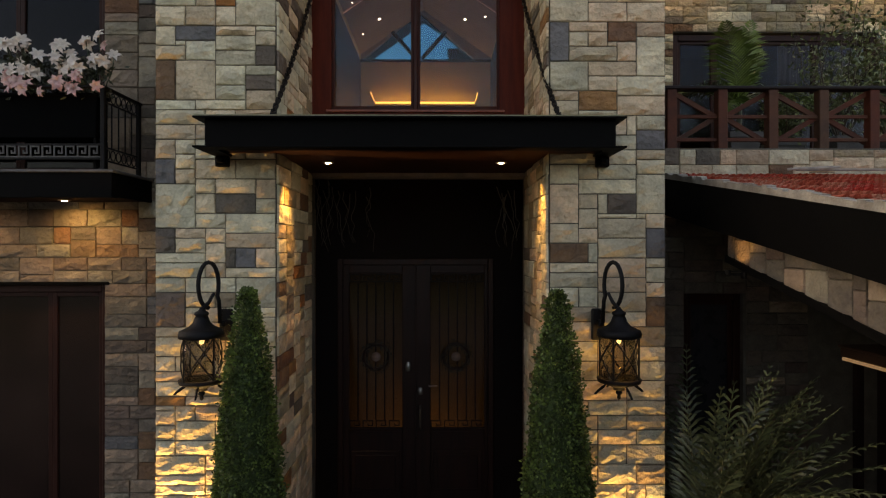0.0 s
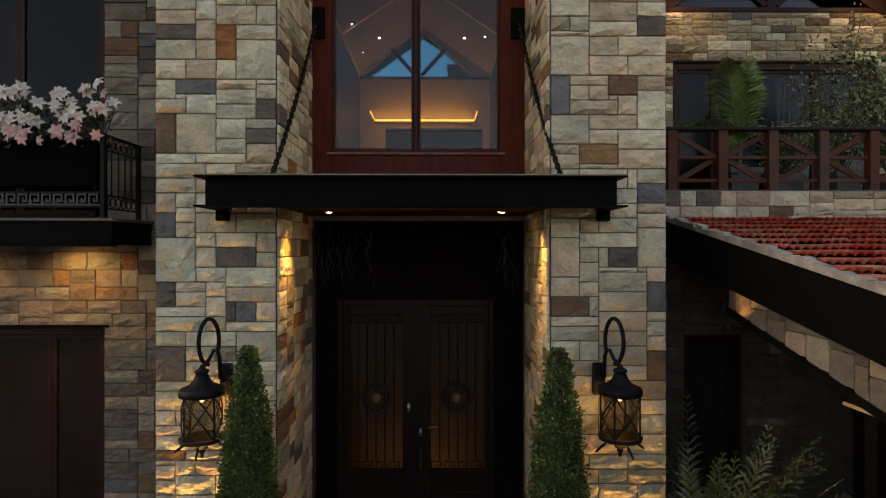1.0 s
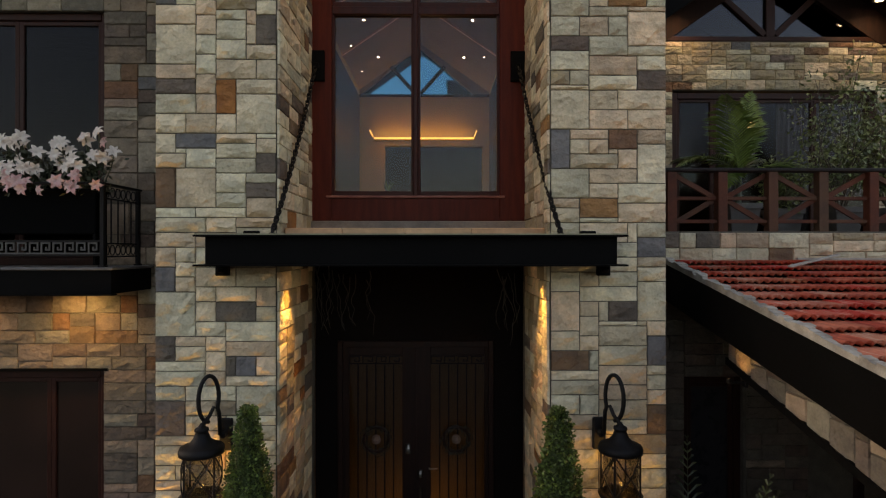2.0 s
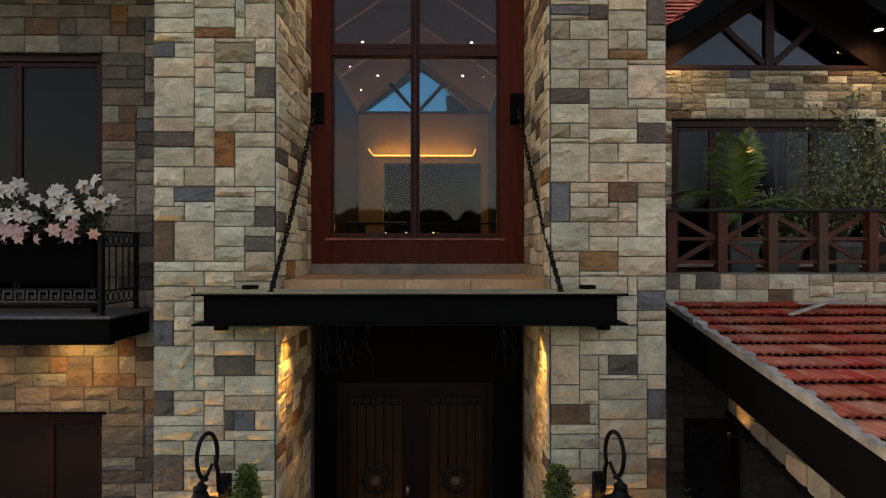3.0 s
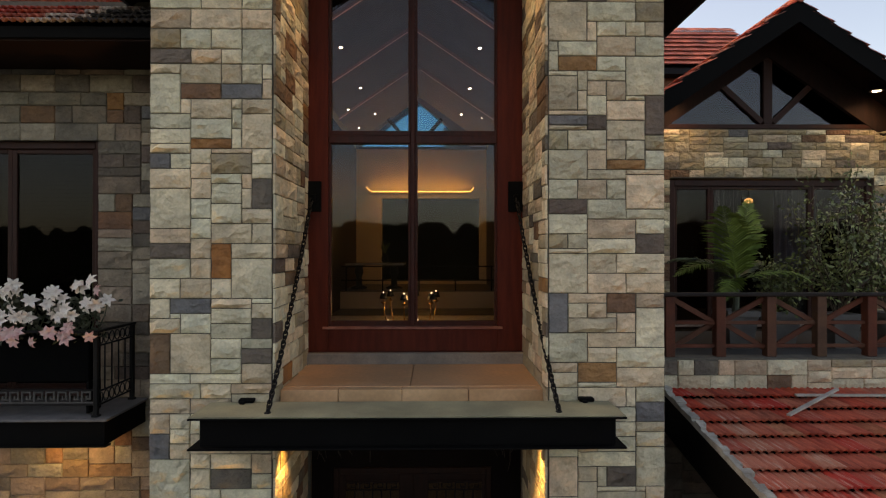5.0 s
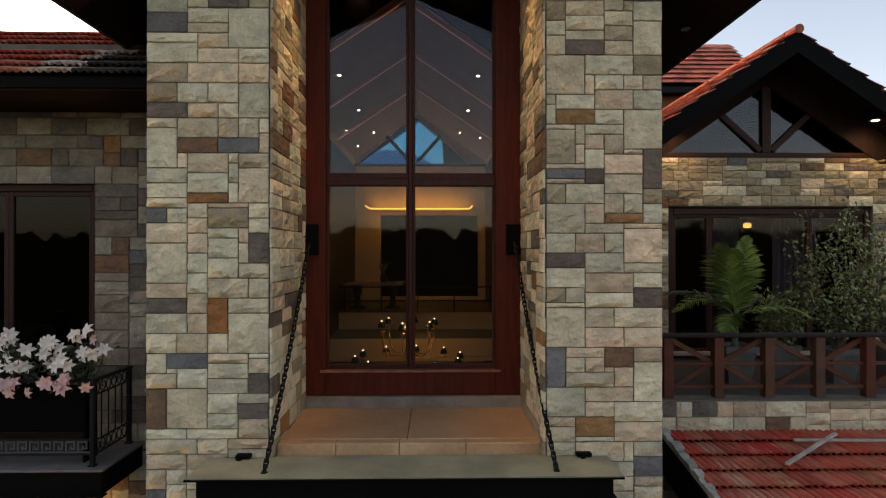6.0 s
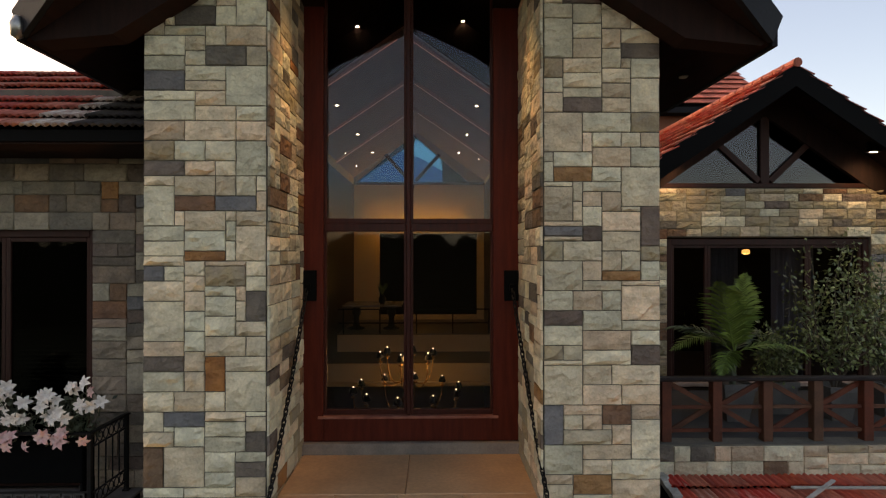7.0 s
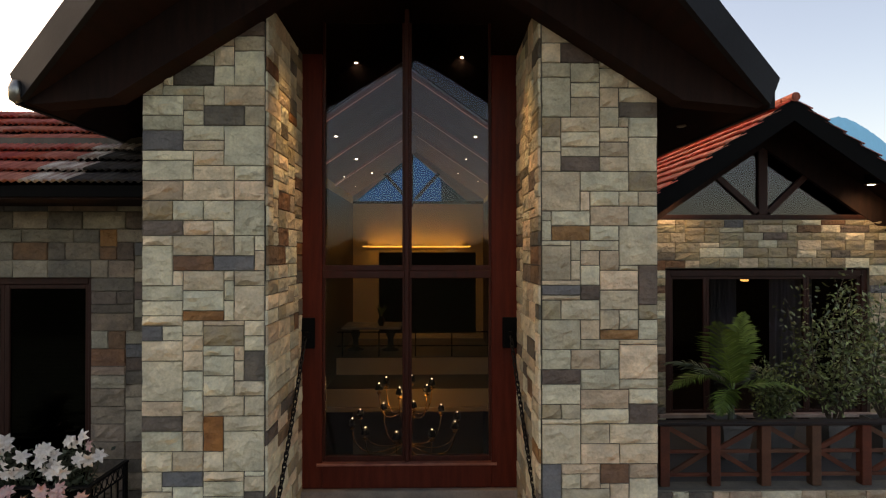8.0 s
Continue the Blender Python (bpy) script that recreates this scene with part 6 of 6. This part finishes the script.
PW, PL = 0.235, 0.305
slope_up = Vector((0, 1, P_SL)).normalized()
lay_tiles(porch, (PX0 + 0.05, P_TOPY - 14 * PL * slope_up.y, porch_z(P_TOPY - 14 * PL * slope_up.y) - 0.03), (1, 0, 0), slope_up, 21, 14, PW, PL, porch_pick, 61)
lay_tiles(porch, (PX0 + 0.05, P_TOPY - 30 * PL * slope_up.y, porch_z(P_TOPY - 30 * PL * slope_up.y) - 0.03), (1, 0, 0), slope_up, 27, 16, PW, PL, lambda c, r, rng: TILE, 62, TILE_REST)


# tiles turn dark grey towards the tower, paler along that edge
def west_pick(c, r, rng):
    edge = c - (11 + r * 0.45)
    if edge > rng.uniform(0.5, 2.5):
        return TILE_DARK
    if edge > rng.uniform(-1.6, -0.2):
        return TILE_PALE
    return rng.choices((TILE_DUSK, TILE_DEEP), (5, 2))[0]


w_up = Vector((0, W_TOP_Y - W_EAVE_Y, W_TOP_Z - W_EAVE_Z))
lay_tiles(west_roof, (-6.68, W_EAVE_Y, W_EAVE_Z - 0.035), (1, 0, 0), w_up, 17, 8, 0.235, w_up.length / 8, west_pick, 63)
g_up = Vector((1, 0, ES)).normalized()
g_len = E_HALF / g_up.x
lay_tiles(er, (EX - E_HALF, E_BACK, EZ - E_HALF * ES - 0.05), (0, -1, 0), g_up, 25, 12, (E_BACK - E_FRONT + 0.03) / 25, g_len / 12, lambda c, r, rng: rng.choices((TILE_DUSK, TILE_DEEP, TILE_OLD), (4, 2, 1))[0], 64)
g_up2 = Vector((-1, 0, ES)).normalized()
lay_tiles(er, (EX + E_HALF, E_FRONT - 0.03, EZ - E_HALF * ES - 0.05), (0, 1, 0), g_up2, 25, 12, 0.24, g_len / 12, lambda c, r, rng: TILE, 65, TILE_REST)
bm = bmesh.new()
for k in range(20):
    y = E_FRONT - 0.06 + 0.3 * k
    tube(bm, [(EX, y, EZ - 0.02), (EX, y + 0.32, EZ - 0.01)], 0.075, 10, 0.06)
tagged(part("ridge_tiles", bm, TILE_DEEP, er), kind="stuff")
f_up = Vector((0, 2.0, 1.8))
lay_tiles(fh, (2.8, 15.35, 10.31), (1, 0, 0), f_up, 27, 9, 0.235, f_up.length / 9, lambda c, r, rng: TILE_REST, 66, TILE_REST)
